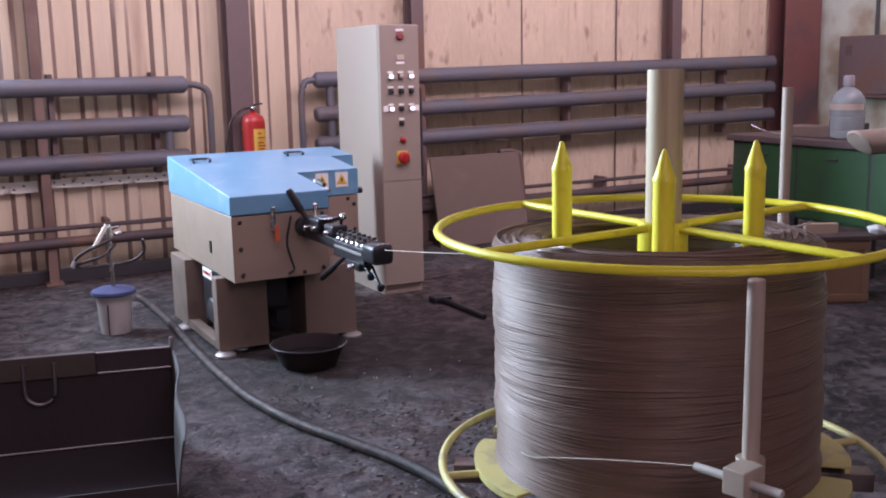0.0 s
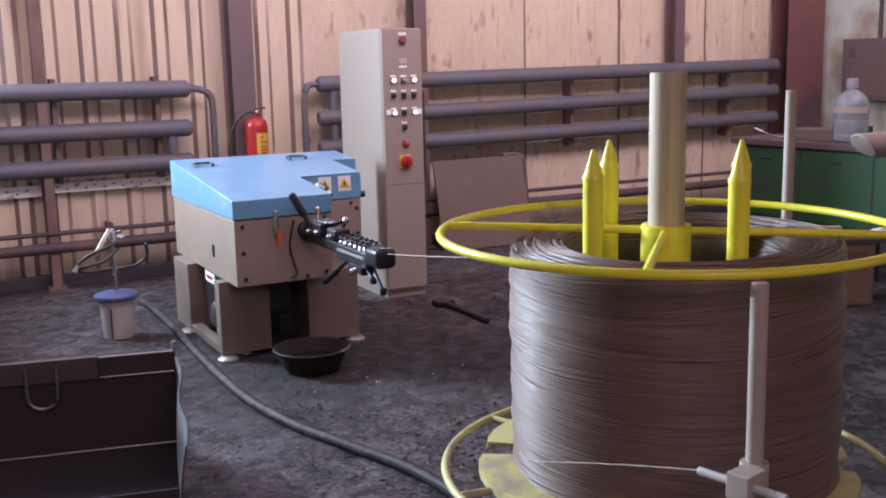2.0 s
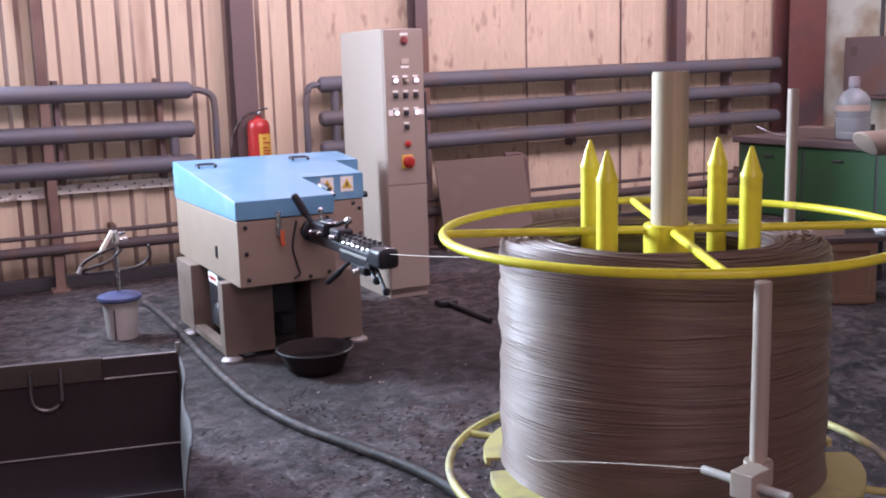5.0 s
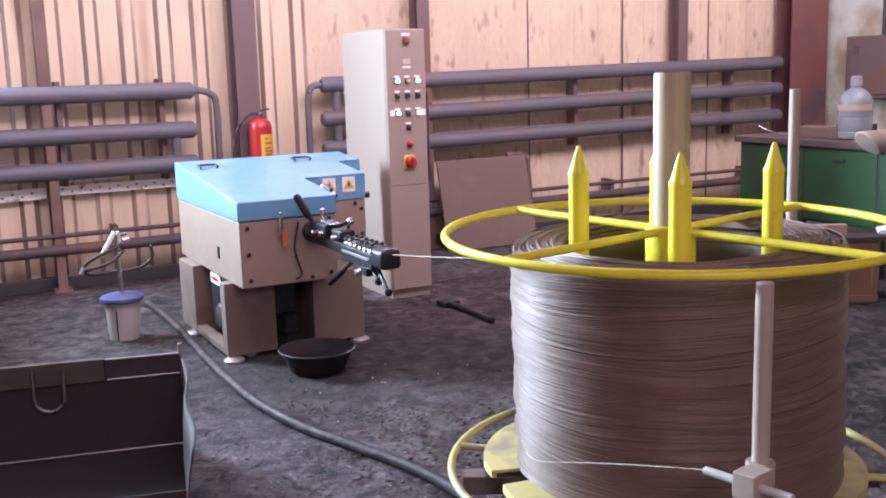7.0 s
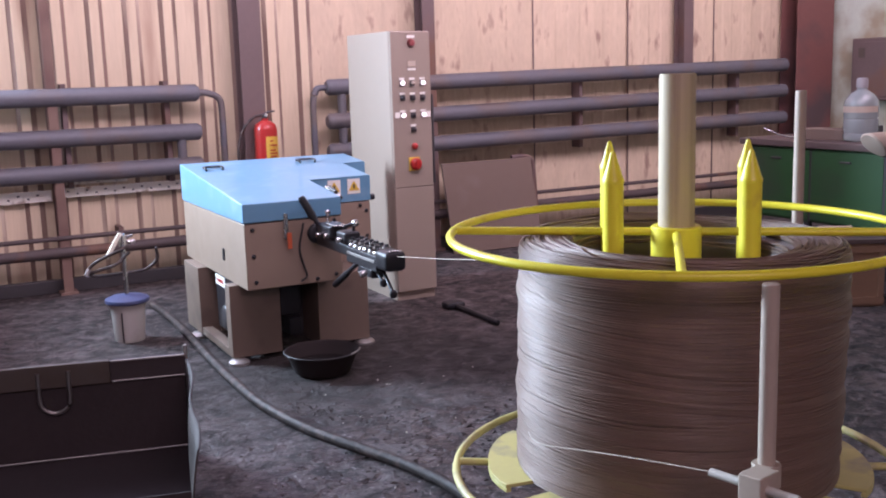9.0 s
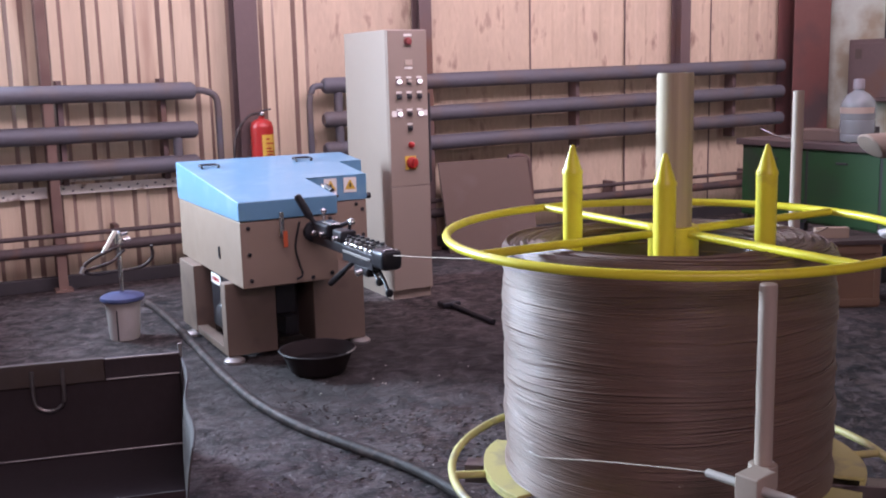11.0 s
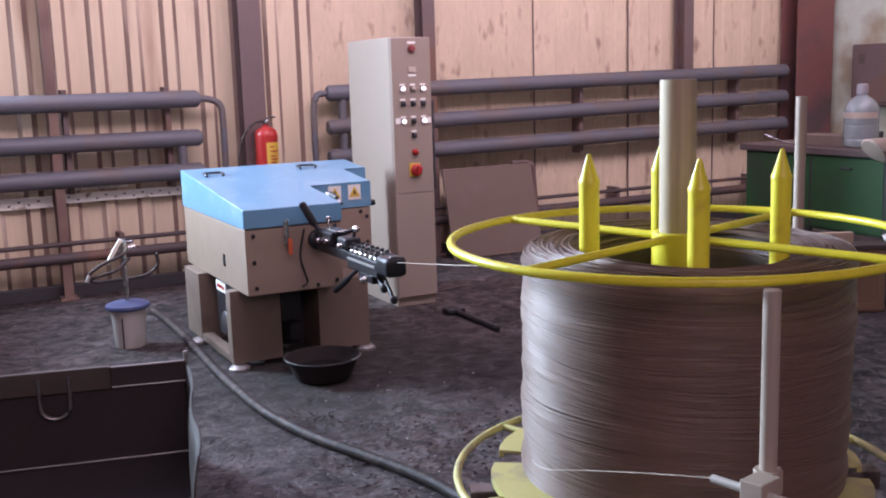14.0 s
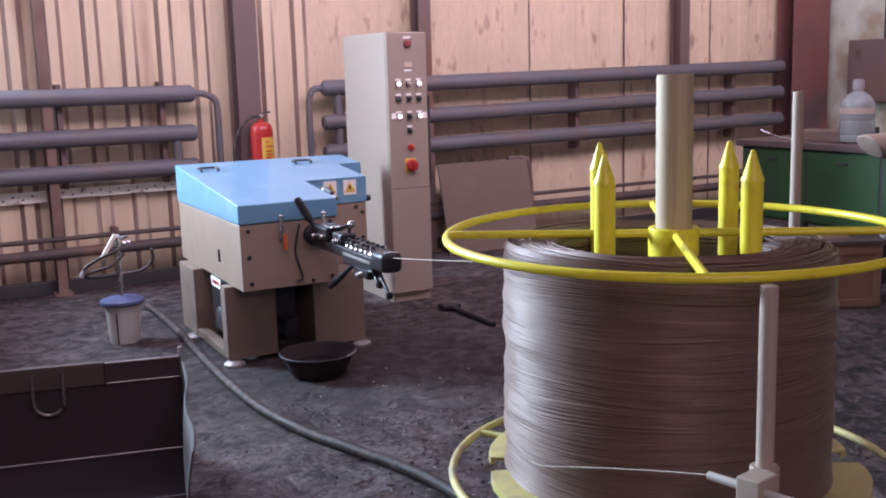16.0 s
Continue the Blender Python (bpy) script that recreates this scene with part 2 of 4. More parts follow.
    c = blend(within(ramp(noisy(22, 7, 1.2), 0.53, 0.58)), c, (0.0098, 0.0069, 0.0068))
    c = blend(within(ramp(noisy(42, 3, 0.4), 0.63, 0.68)), c, (0.2643, 0.2379, 0.2414))
    l.new(c, b.inputs["Base Color"])
    r = n.new("ShaderNodeMapRange")
    r.inputs[1].default_value, r.inputs[2].default_value = 0.35, 0.65
    r.inputs[3].default_value, r.inputs[4].default_value = 0.27, 0.70
    l.new(mid.outputs[0], r.inputs[0])
    dusty = n.new("ShaderNodeMapRange")
    dusty.inputs[1].default_value, dusty.inputs[2].default_value = 1.5, 2.3
    dusty.inputs[3].default_value, dusty.inputs[4].default_value = 0.0, 0.30
    l.new(worn.outputs[0], dusty.inputs[0])
    total = n.new("ShaderNodeMath")
    total.operation = "ADD"
    l.new(r.outputs[0], total.inputs[0])
    l.new(dusty.outputs[0], total.inputs[1])
    l.new(total.outputs[0], b.inputs["Roughness"])
    bp = n.new("ShaderNodeBump")
    bp.inputs["Strength"].default_value, bp.inputs["Distance"].default_value = 0.8, 0.03
    l.new(mid.outputs[0], bp.inputs["Height"])
    b2 = n.new("ShaderNodeBump")
    b2.inputs["Strength"].default_value, b2.inputs["Distance"].default_value = 0.35, 0.004
    l.new(small.outputs[0], b2.inputs["Height"])
    l.new(bp.outputs[0], b2.inputs["Normal"])
    b3 = n.new("ShaderNodeBump")
    b3.inputs["Strength"].default_value, b3.inputs["Distance"].default_value = 0.7, 0.014
    l.new(flake.outputs[0], b3.inputs["Height"])
    l.new(b2.outputs[0], b3.inputs["Normal"])
    l.new(b3.outputs[0], b.inputs["Normal"])
    return m


M_FLOOR = floor_material()

# ---- mesh helpers ----


def weigh_normals(me):
    """Large faces keep flat shading and their narrow rounded edges blend into them."""
    normals = [p.normal.copy() for p in me.polygons]
    areas = [p.area for p in me.polygons]
    around = collections.defaultdict(list)
    for p in me.polygons:
        for v in p.vertices:
            around[v].append(p.index)
    out = []
    for p in me.polygons:
        mine = normals[p.index]
        for v in p.vertices:
            total = Vector((0, 0, 0))
            for q in around[v]:
                if normals[q].dot(mine) > 0.68:
                    total += normals[q] * areas[q]
            out.append(total.normalized() if total.length > 1e-12 else mine)
    me.normals_split_custom_set(out)


def mesh_of(bm, material, smooth=False):
    me = bpy.data.meshes.new("mesh")
    bmesh.ops.recalc_face_normals(bm, faces=bm.faces)
    bm.to_mesh(me)
    bm.free()
    me.materials.append(material)
    if smooth:
        me.shade_smooth()
        me.set_sharp_from_angle(angle=radians(48))
        weigh_normals(me)
    return me


def part(name, bm, material, parent=None, label="", smooth=True):
    ob = new(name, mesh_of(bm, material, smooth))
    if parent:
        ob.parent = parent
    return tagged(ob, label)


def empty(name, m, label, category, group="", kind=""):
    ob = new(name)
    ob.empty_display_size = 0.1
    ob.matrix_world = m
    return tagged(ob, label, category, group, kind)


def box(x0, x1, y0, y1, z0, z1, bevel=0.004, bm=None):
    bm = bm or bmesh.new()
    vs = [bm.verts.new(p) for p in ((x0, y0, z0), (x1, y0, z0), (x1, y1, z0), (x0, y1, z0), (x0, y0, z1), (x1, y0, z1), (x1, y1, z1), (x0, y1, z1))]
    fs = [bm.faces.new([vs[i] for i in f]) for f in ((0, 3, 2, 1), (4, 5, 6, 7), (0, 1, 5, 4), (1, 2, 6, 5), (2, 3, 7, 6), (3, 0, 4, 7))]
    if bevel:
        es = list({e for f in fs for e in f.edges})
        bmesh.ops.bevel(bm, geom=es, offset=bevel, segments=2, profile=0.5, affect="EDGES")
    return bm


def prism(outline, z0, z1, bevel=0.004, bm=None, top=None):
    """A plan outline raised from z0 to z1; top(x, y) may give a sloping top."""
    bm = bm or bmesh.new()
    lo = [bm.verts.new((x, y, z0)) for x, y in outline]
    hi = [bm.verts.new((x, y, top(x, y) if top else z1)) for x, y in outline]
    k = len(outline)
    fs = [bm.faces.new(lo[::-1]), bm.faces.new(hi)] + [bm.faces.new((lo[i], lo[(i + 1) % k], hi[(i + 1) % k], hi[i])) for i in range(k)]
    if bevel:
        bmesh.ops.bevel(bm, geom=list({e for f in fs for e in f.edges}), offset=bevel, segments=2, profile=0.5, affect="EDGES")
    return bm


def lathe(profile, n=24, bm=None, m=None):
    """Turns (radius, height) pairs about z; ends on the axis are closed."""
    bm = bm or bmesh.new()
    m = m or Matrix()
    rings = []
    for r, z in profile:
        if r < 1e-6:
            rings.append([bm.verts.new(m @ Vector((0, 0, z)))])
        else:
            rings.append([bm.verts.new(m @ Vector((r * math.cos(2 * math.pi * i / n), r * math.sin(2 * math.pi * i / n), z))) for i in range(n)])
    for a, b in zip(rings, rings[1:]):
        for i in range(n):
            j = (i + 1) % n
            if len(a) == 1 and len(b) == 1:
                continue
            if len(a) == 1:
                bm.faces.new((a[0], b[j], b[i]))
            elif len(b) == 1:
                bm.faces.new((a[i], a[j], b[0]))
            else:
                bm.faces.new((a[i], a[j], b[j], b[i]))
    return bm


def aim(a, b):
    """The frame whose z runs from a to b."""
    a, b = Vector(a), Vector(b)
    return Matrix.Translation(a) @ (b - a).to_track_quat("Z", "Y").to_matrix().to_4x4()


def rod(a, b, r, n=14, bm=None, bev=0.0):
    d = (Vector(b) - Vector(a)).length
    bev = bev or r * 0.15
    return lathe([(0, 0), (r - bev, 0), (r, bev), (r, d - bev), (r - bev, d), (0, d)], n, bm, aim(a, b))


def tube(points, r, n=10, closed=False, bm=None):
    """A round tube along points."""
    bm = bm or bmesh.new()
    pts = [Vector(p) for p in points]
    k = len(pts)
    rings, up = [], Vector((0, 0, 1))
    for i, p in enumerate(pts):
        a = pts[i - 1] if (i or closed) else p
        b = pts[(i + 1) % k] if (i < k - 1 or closed) else p
        t = (b - a).normalized()
        ref = up if abs(t.dot(up)) < 0.95 else Vector((1, 0, 0))
        s = t.cross(ref).normalized()
        q = s.cross(t)
        rings.append([bm.verts.new(p + r * (math.cos(2 * math.pi * j / n) * s + math.sin(2 * math.pi * j / n) * q)) for j in range(n)])
    for i in range(k if closed else k - 1):
        a, b = rings[i], rings[(i + 1) % k]
        for j in range(n):
            bm.faces.new((a[j], a[(j + 1) % n], b[(j + 1) % n], b[j]))
    if not closed:
        bm.faces.new(rings[0][::-1])
        bm.faces.new(rings[-1])
    return bm


def smooth_path(points, per=8):
    """A Catmull-Rom line through the points."""
    p = [Vector(q) for q in points]
    p = [2 * p[0] - p[1]] + p + [2 * p[-1] - p[-2]]
    out = []
    for i in range(1, len(p) - 2):
        for k in range(per):
            t = k / per
            a, b, c, d = p[i - 1:i + 3]
            out.append(0.5 * (2 * b + (c - a) * t + (2 * a - 5 * b + 4 * c - d) * t * t + (3 * b - a - 3 * c + d) * t ** 3))
    return out + [p[-2]]


def circle(r, z=0.0, n=72, cx=0.0, cy=0.0):
    return [(cx + r * math.cos(2 * math.pi * i / n), cy + r * math.sin(2 * math.pi * i / n), z) for i in range(n)]


# ---- the hall ----
WALL_Y, LEFT_X, RIGHT_X, BACK_Y, TOP_Z = 8.35, -2.5, 9.1, -4.0, 6.2


def hall():
    bm = bmesh.new()
    n = 60
    grid = [[bm.verts.new((LEFT_X - 0.3 + (RIGHT_X - LEFT_X + 0.6) * i / n, BACK_Y - 0.3 + (WALL_Y - BACK_Y + 0.6) * j / n,
                           0.004 * noise.noise(Vector((i * 0.35, j * 0.35, 0))))) for j in range(n + 1)] for i in range(n + 1)]
    for i in range(n):
        for j in range(n):
            bm.faces.new((grid[i][j], grid[i + 1][j], grid[i + 1][j + 1], grid[i][j + 1]))
    tagged(part("floor", bm, M_FLOOR), "dark oil-stained concrete workshop floor with pale patches", "floor", kind="structure")
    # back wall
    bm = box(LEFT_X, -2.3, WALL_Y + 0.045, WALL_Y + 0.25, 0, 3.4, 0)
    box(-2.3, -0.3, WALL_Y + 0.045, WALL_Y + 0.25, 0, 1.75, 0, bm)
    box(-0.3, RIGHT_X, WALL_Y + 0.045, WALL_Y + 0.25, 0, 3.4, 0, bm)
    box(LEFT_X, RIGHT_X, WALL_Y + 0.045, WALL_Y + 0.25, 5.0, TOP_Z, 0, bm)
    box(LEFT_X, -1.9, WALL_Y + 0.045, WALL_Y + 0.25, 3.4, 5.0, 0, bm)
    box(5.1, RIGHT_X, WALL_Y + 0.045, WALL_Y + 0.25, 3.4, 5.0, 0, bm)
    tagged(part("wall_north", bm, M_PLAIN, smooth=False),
           "workshop wall clad in ribbed beige painted sheet metal", "wall", kind="structure")
    # closed side wall
    bm = box(LEFT_X - 0.25, LEFT_X, BACK_Y, WALL_Y + 0.25, 0, TOP_Z, 0)
    tagged(part("wall_west", bm, M_PLAIN, smooth=False), "unseen side wall kept dark to hold down bounce", "wall", kind="structure")
    tagged(part("wall_east", box(RIGHT_X, RIGHT_X + 0.25, BACK_Y, WALL_Y + 0.25, 0, TOP_Z, 0), M_PALE, smooth=False),
           "stained pale green plastered wall", "wall", kind="structure")
    # Unseen low wall, added to block the side light from the floor and pump.
    tagged(part("wall_partition", box(-0.24, 0.0, 5.3, WALL_Y - 0.001, 0, 1.36, 0), M_PLAIN), "unseen low wall added to shade the floor and pump", "wall", kind="structure")
    # Unseen wall, opened only to let the front fill through.
    bm = box(LEFT_X, RIGHT_X, BACK_Y - 0.25, BACK_Y, 0, 3.2, 0)
    box(LEFT_X, RIGHT_X, BACK_Y - 0.25, BACK_Y, 5.2, TOP_Z, 0, bm)
    box(LEFT_X, -2.3, BACK_Y - 0.25, BACK_Y, 3.2, 5.2, 0, bm)
    box(1.9, RIGHT_X, BACK_Y - 0.25, BACK_Y, 3.2, 5.2, 0, bm)
    tagged(part("wall_south", bm, M_PLAIN, smooth=False), "unseen dark wall with an opening for the front fill", "wall", kind="structure")
    # Unseen roof; its step is added to back the wall fill.
    bm = box(LEFT_X - 0.25, RIGHT_X + 0.25, BACK_Y - 0.25, 2.9, 6.2, 6.4, 0)
    box(LEFT_X - 0.25, RIGHT_X + 0.25, 2.5, 2.9, 3.9, 6.2, 0, bm)
    box(LEFT_X - 0.25, RIGHT_X + 0.25, 2.9, WALL_Y + 0.25, 6.2, 6.4, 0, bm)
    tagged(part("ceiling", bm, M_CEIL, smooth=False), "unseen dark roof with an added step behind the wall light", "ceiling", kind="structure")


hall()


def sheet_mesh(deep, rib, side, material, side_material):
    """One sheet, 1.12 m wide with four ribs standing off the wall."""
    pitch = 0.28
    bm = bmesh.new()
    prof = []
    for k in range(4):
        x = k * pitch
        prof += [(x, 0), (x + pitch - rib - 2 * side, 0), (x + pitch - rib - side, -deep), (x + pitch - side, -deep)]
    prof += [(4 * pitch, 0.0), (4 * pitch + 0.012, 0.004)]
    lo = [bm.verts.new((x, y, 0.05)) for x, y in prof]
    hi = [bm.verts.new((x, y, 3.4)) for x, y in prof]
    for i in range(len(prof) - 1):
        f = bm.faces.new((lo[i], lo[i + 1], hi[i + 1], hi[i]))
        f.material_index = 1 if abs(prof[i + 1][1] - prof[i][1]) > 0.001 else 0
    me = mesh_of(bm, material)
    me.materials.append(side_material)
    return me


def cladding():
    """Deep ribbed sheets towards the west, flatter boarding with plain seams towards the east."""
    wall = bpy.data.objects["wall_north"]
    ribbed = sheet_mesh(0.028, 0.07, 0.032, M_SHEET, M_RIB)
    flat = sheet_mesh(0.007, 0.10, 0.03, M_BOARDING, M_BOARDING)
    for k in range(2, 10):
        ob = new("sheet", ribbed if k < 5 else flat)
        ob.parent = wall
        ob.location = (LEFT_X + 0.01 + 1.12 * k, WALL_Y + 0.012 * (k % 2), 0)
    seam = mesh_of(box(-0.006, 0.006, -0.008, 0.0, 0.05, 3.4, 0), M_STEEL_POST)
    for k in range(6, 10):
        ob = new("seam", seam)
        ob.parent = wall
        ob.location = (LEFT_X + 0.01 + 1.12 * k, WALL_Y - 0.002, 0)
    return tagged(new("plinth", mesh_of(box(LEFT_X, RIGHT_X, WALL_Y - 0.10, WALL_Y - 0.033, 0, 0.10, 0.004), M_DARK)),
                  "dark plinth strip along the foot of the wall", "plinth", kind="structure")


cladding()


def wall_posts():
    def i_beam(x0, x1, y1, z1, material, name, label):
        f = 0.012
        d = 0.16 if x1 - x0 < 0.4 else 0.24
        p = empty(name, pose(0, 0, 0), label, "steel column")
        part("flange", box(x0, x1, y1 - d, y1 - d + f, 0, z1, 0.002), material, p)
        part("flange", box(x0, x1, y1 - f, y1, 0, z1, 0.002), material, p)
        c = (x0 + x1) / 2
        part("web", box(c - 0.005, c + 0.005, y1 - d + f, y1 - f, 0, z1, 0), material, p)
        part("base_plate", box(x0 - 0.03, x1 + 0.03, y1 - d - 0.03, y1 - 0.002, 0, 0.02, 0.002), material, p)
    i_beam(2.43, 2.62, WALL_Y - 0.05, TOP_Z, M_STEEL_POST, "steel_post", "dark brown painted steel post against the ribbed wall")
    i_beam(0.94, 1.01, WALL_Y - 0.05, TOP_Z, mat("rusted_post", (0.20, 0.12, 0.09), 0.75, var=0.3, scale=4, dirt=(0.12, 0.06, 0.05)), "steel_post", "thin rusty steel post against the ribbed wall")
    i_beam(7.02, 7.14, WALL_Y - 0.05, TOP_Z, M_STEEL_POST, "steel_post", "slim dark steel post against the ribbed wall")
    i_beam(4.08, 4.20, WALL_Y - 0.05, TOP_Z, M_STEEL_POST, "steel_post", "slim dark steel post behind the control cabinet")
    i_beam(8.50, 9.04, WALL_Y - 0.05, TOP_Z, M_COLUMN, "steel_column", "wide red-brown steel corner column")


wall_posts()


def heating_register(x0, x1, rows, bend_x, bend_low, label, name="heating_pipes"):
    y = WALL_Y - 0.19
    p = empty(name, pose(0, 0, 0), label, "heating pipes", "wall heating registers")
    r = 0.068
    for za, zb in rows:
        d = Vector((x1 - x0, 0, zb - za)).length
        part("pipe", lathe([(0, 0), (r * 0.7, 0.0), (r, 0.025), (r, d - 0.025), (r * 0.7, d), (0, d)], 20, None, aim((x0, y, za), (x1, y, zb))), M_PIPE, p)
    near = x1 if bend_x > x1 - 0.01 else x0
    z = rows[0][1] if near == x1 else rows[0][0]
    s = 1 if near == x1 else -1
    part("bend", tube(smooth_path([(near - 0.02 * s, y, z), (near + 0.07 * s, y, z - 0.005), (bend_x - 0.02 * s, y, z - 0.05), (bend_x, y, z - 0.16), (bend_x, y, z - 0.5), (bend_x, y, bend_low)], 6), 0.027, 10),
         M_PIPE, p)
    for (za, zb), (zc, zd) in zip(rows, rows[1:]):
        cx = x1 - 0.16 if zc < 1.1 and near == x1 else x0 + 0.14
        f = (cx - x0) / (x1 - x0)
        part("connector", rod((cx, y, za + (zb - za) * f), (cx, y, zc + (zd - zc) * f), 0.038), M_PIPE, p)
    for k in range(3):
        bx = x0 + (x1 - x0) * (0.12 + 0.38 * k)
        part("bracket", box(bx - 0.02, bx + 0.02, y + 0.05, WALL_Y - 0.006, rows[-1][0] - 0.12, rows[0][0] + 0.1, 0.002), M_STEEL_POST, p)
    return p


heating_register(0.06, 2.08, [(1.495, 1.495), (1.19, 1.19), (0.925, 0.925)], 2.26, 0.04, "three grey-blue heating pipes with a bent feed pipe on the wall")
heating_register(3.16, 8.45, [(1.50, 1.572), (1.215, 1.30), (0.96, 1.015)], 3.04, 0.04, "long run of three grey-blue heating pipes on the ribbed wall")


def low_rail():
    p = empty("wall_rail", pose(0, 0, 0), "dark horizontal steel rail low on the ribbed wall", "rail")
    part("rail", rod((0.06, WALL_Y - 0.21, 0.325), (8.4, WALL_Y - 0.21, 0.345), 0.042), M_RAIL, p)
    part("thin_rail", rod((0.06, WALL_Y - 0.21, 0.435), (8.4, WALL_Y - 0.21, 0.455), 0.018), M_RAIL, p)
    for x in (0.3, 1.4, 3.8, 6.2, 8.0):
        part("bracket", box(x - 0.02, x + 0.02, WALL_Y - 0.20, WALL_Y - 0.033, 0.28, 0.48, 0.002), M_STEEL_POST, p)


low_rail()


def perforated_strip(x0, x1, z, half):
    p = empty("perforated_strip", pose(x0, WALL_Y - 0.066, z), "pale perforated metal strip fixed low on the wall", "metal strip", "strips along the wall")
    part("strip", box(0, x1 - x0, 0, 0.03, -half, half, 0.002), M_PERF, p)
    for k in range(int((x1 - x0) / 0.07)):
        dz = half * 0.3 * (-1) ** k
        part("slot", box(0.02 + k * 0.07, 0.038 + k * 0.07, -0.003, 0.004, dz - half * 0.15, dz + half * 0.15, 0), M_DARK, p, smooth=False)


perforated_strip(0.1, 0.93, 0.752, 0.042)
perforated_strip(1.02, 2.1, 0.765, 0.036)
perforated_strip(1.04, 1.5, 0.842, 0.016)


def fire_extinguisher():
    p = empty("fire_extinguisher", pose(2.57, WALL_Y - 0.325, 0.84), "red fire extinguisher with a yellow label hung on the post", "fire extinguisher")
    part("cylinder", lathe([(0, 0), (0.084, 0), (0.093, 0.012), (0.093, 0.34), (0.082, 0.385), (0.045, 0.41), (0.026, 0.415), (0.026, 0.435), (0, 0.435)], 28), M_RED, p)
    bm = lathe([(0.0945, 0.10), (0.0945, 0.29)], 40)
    bmesh.ops.delete(bm, geom=[v for v in bm.verts if v.co.y > -0.02 or v.co.x < -0.035], context="VERTS")
    part("label", bm, M_LABELY, p, "yellow printed label")
    for z, w in ((0.125, 0.05), (0.15, 0.06), (0.175, 0.045), (0.215, 0.06), (0.25, 0.03)):
        part("print_bar", box(0.0, w, -0.0975, -0.0925, z, z + 0.010, 0), M_RED, p, smooth=False)
    part("valve", lathe([(0, 0.435), (0.024, 0.435), (0.024, 0.465), (0.012, 0.47), (0, 0.48)], 12), M_DARK, p)
    part("lever", tube([(-0.02, 0, 0.46), (0.03, 0, 0.485), (0.085, 0, 0.488)], 0.008, 6), M_DARK, p)
    part("gauge", rod((0, -0.02, 0.455), (0, -0.045, 0.455), 0.016), M_CHROME, p)
    part("hose", tube(smooth_path([(-0.02, 0, 0.46), (-0.10, 0, 0.44), (-0.19, 0.0, 0.34), (-0.23, 0, 0.20), (-0.235, 0, 0.06)]), 0.011, 8), M_HOSE, p)
    part("hanger", box(-0.03, 0.03, 0.093, 0.113, 0.2, 0.36, 0.003), M_DARK, p)


fire_extinguisher()


def wall_box():
    p = empty("switch_box", pose(RIGHT_X - 0.07, 7.45, 1.50), "dark metal electrical box on the pale green wall", "electrical box")
    part("body", box(-0.10, 0.066, -0.52, 0.26, -0.32, 0.32, 0.012), M_STEEL_POST, p)
    part("door", box(-0.114, -0.1005, -0.48, 0.22, -0.28, 0.28, 0.006), M_STEEL_POST, p)
    part("sign", box(-0.1175, -0.1145, 0.08, 0.16, 0.12, 0.22, 0), M_STRIP, p)
    part("conduit", tube([(0.03, -0.10, 0.31), (0.03, -0.10, 1.4), (0.03, -0.10, 4.0)], 0.02, 8), M_DARK, p)


wall_box()

# ---- control cabinet ----


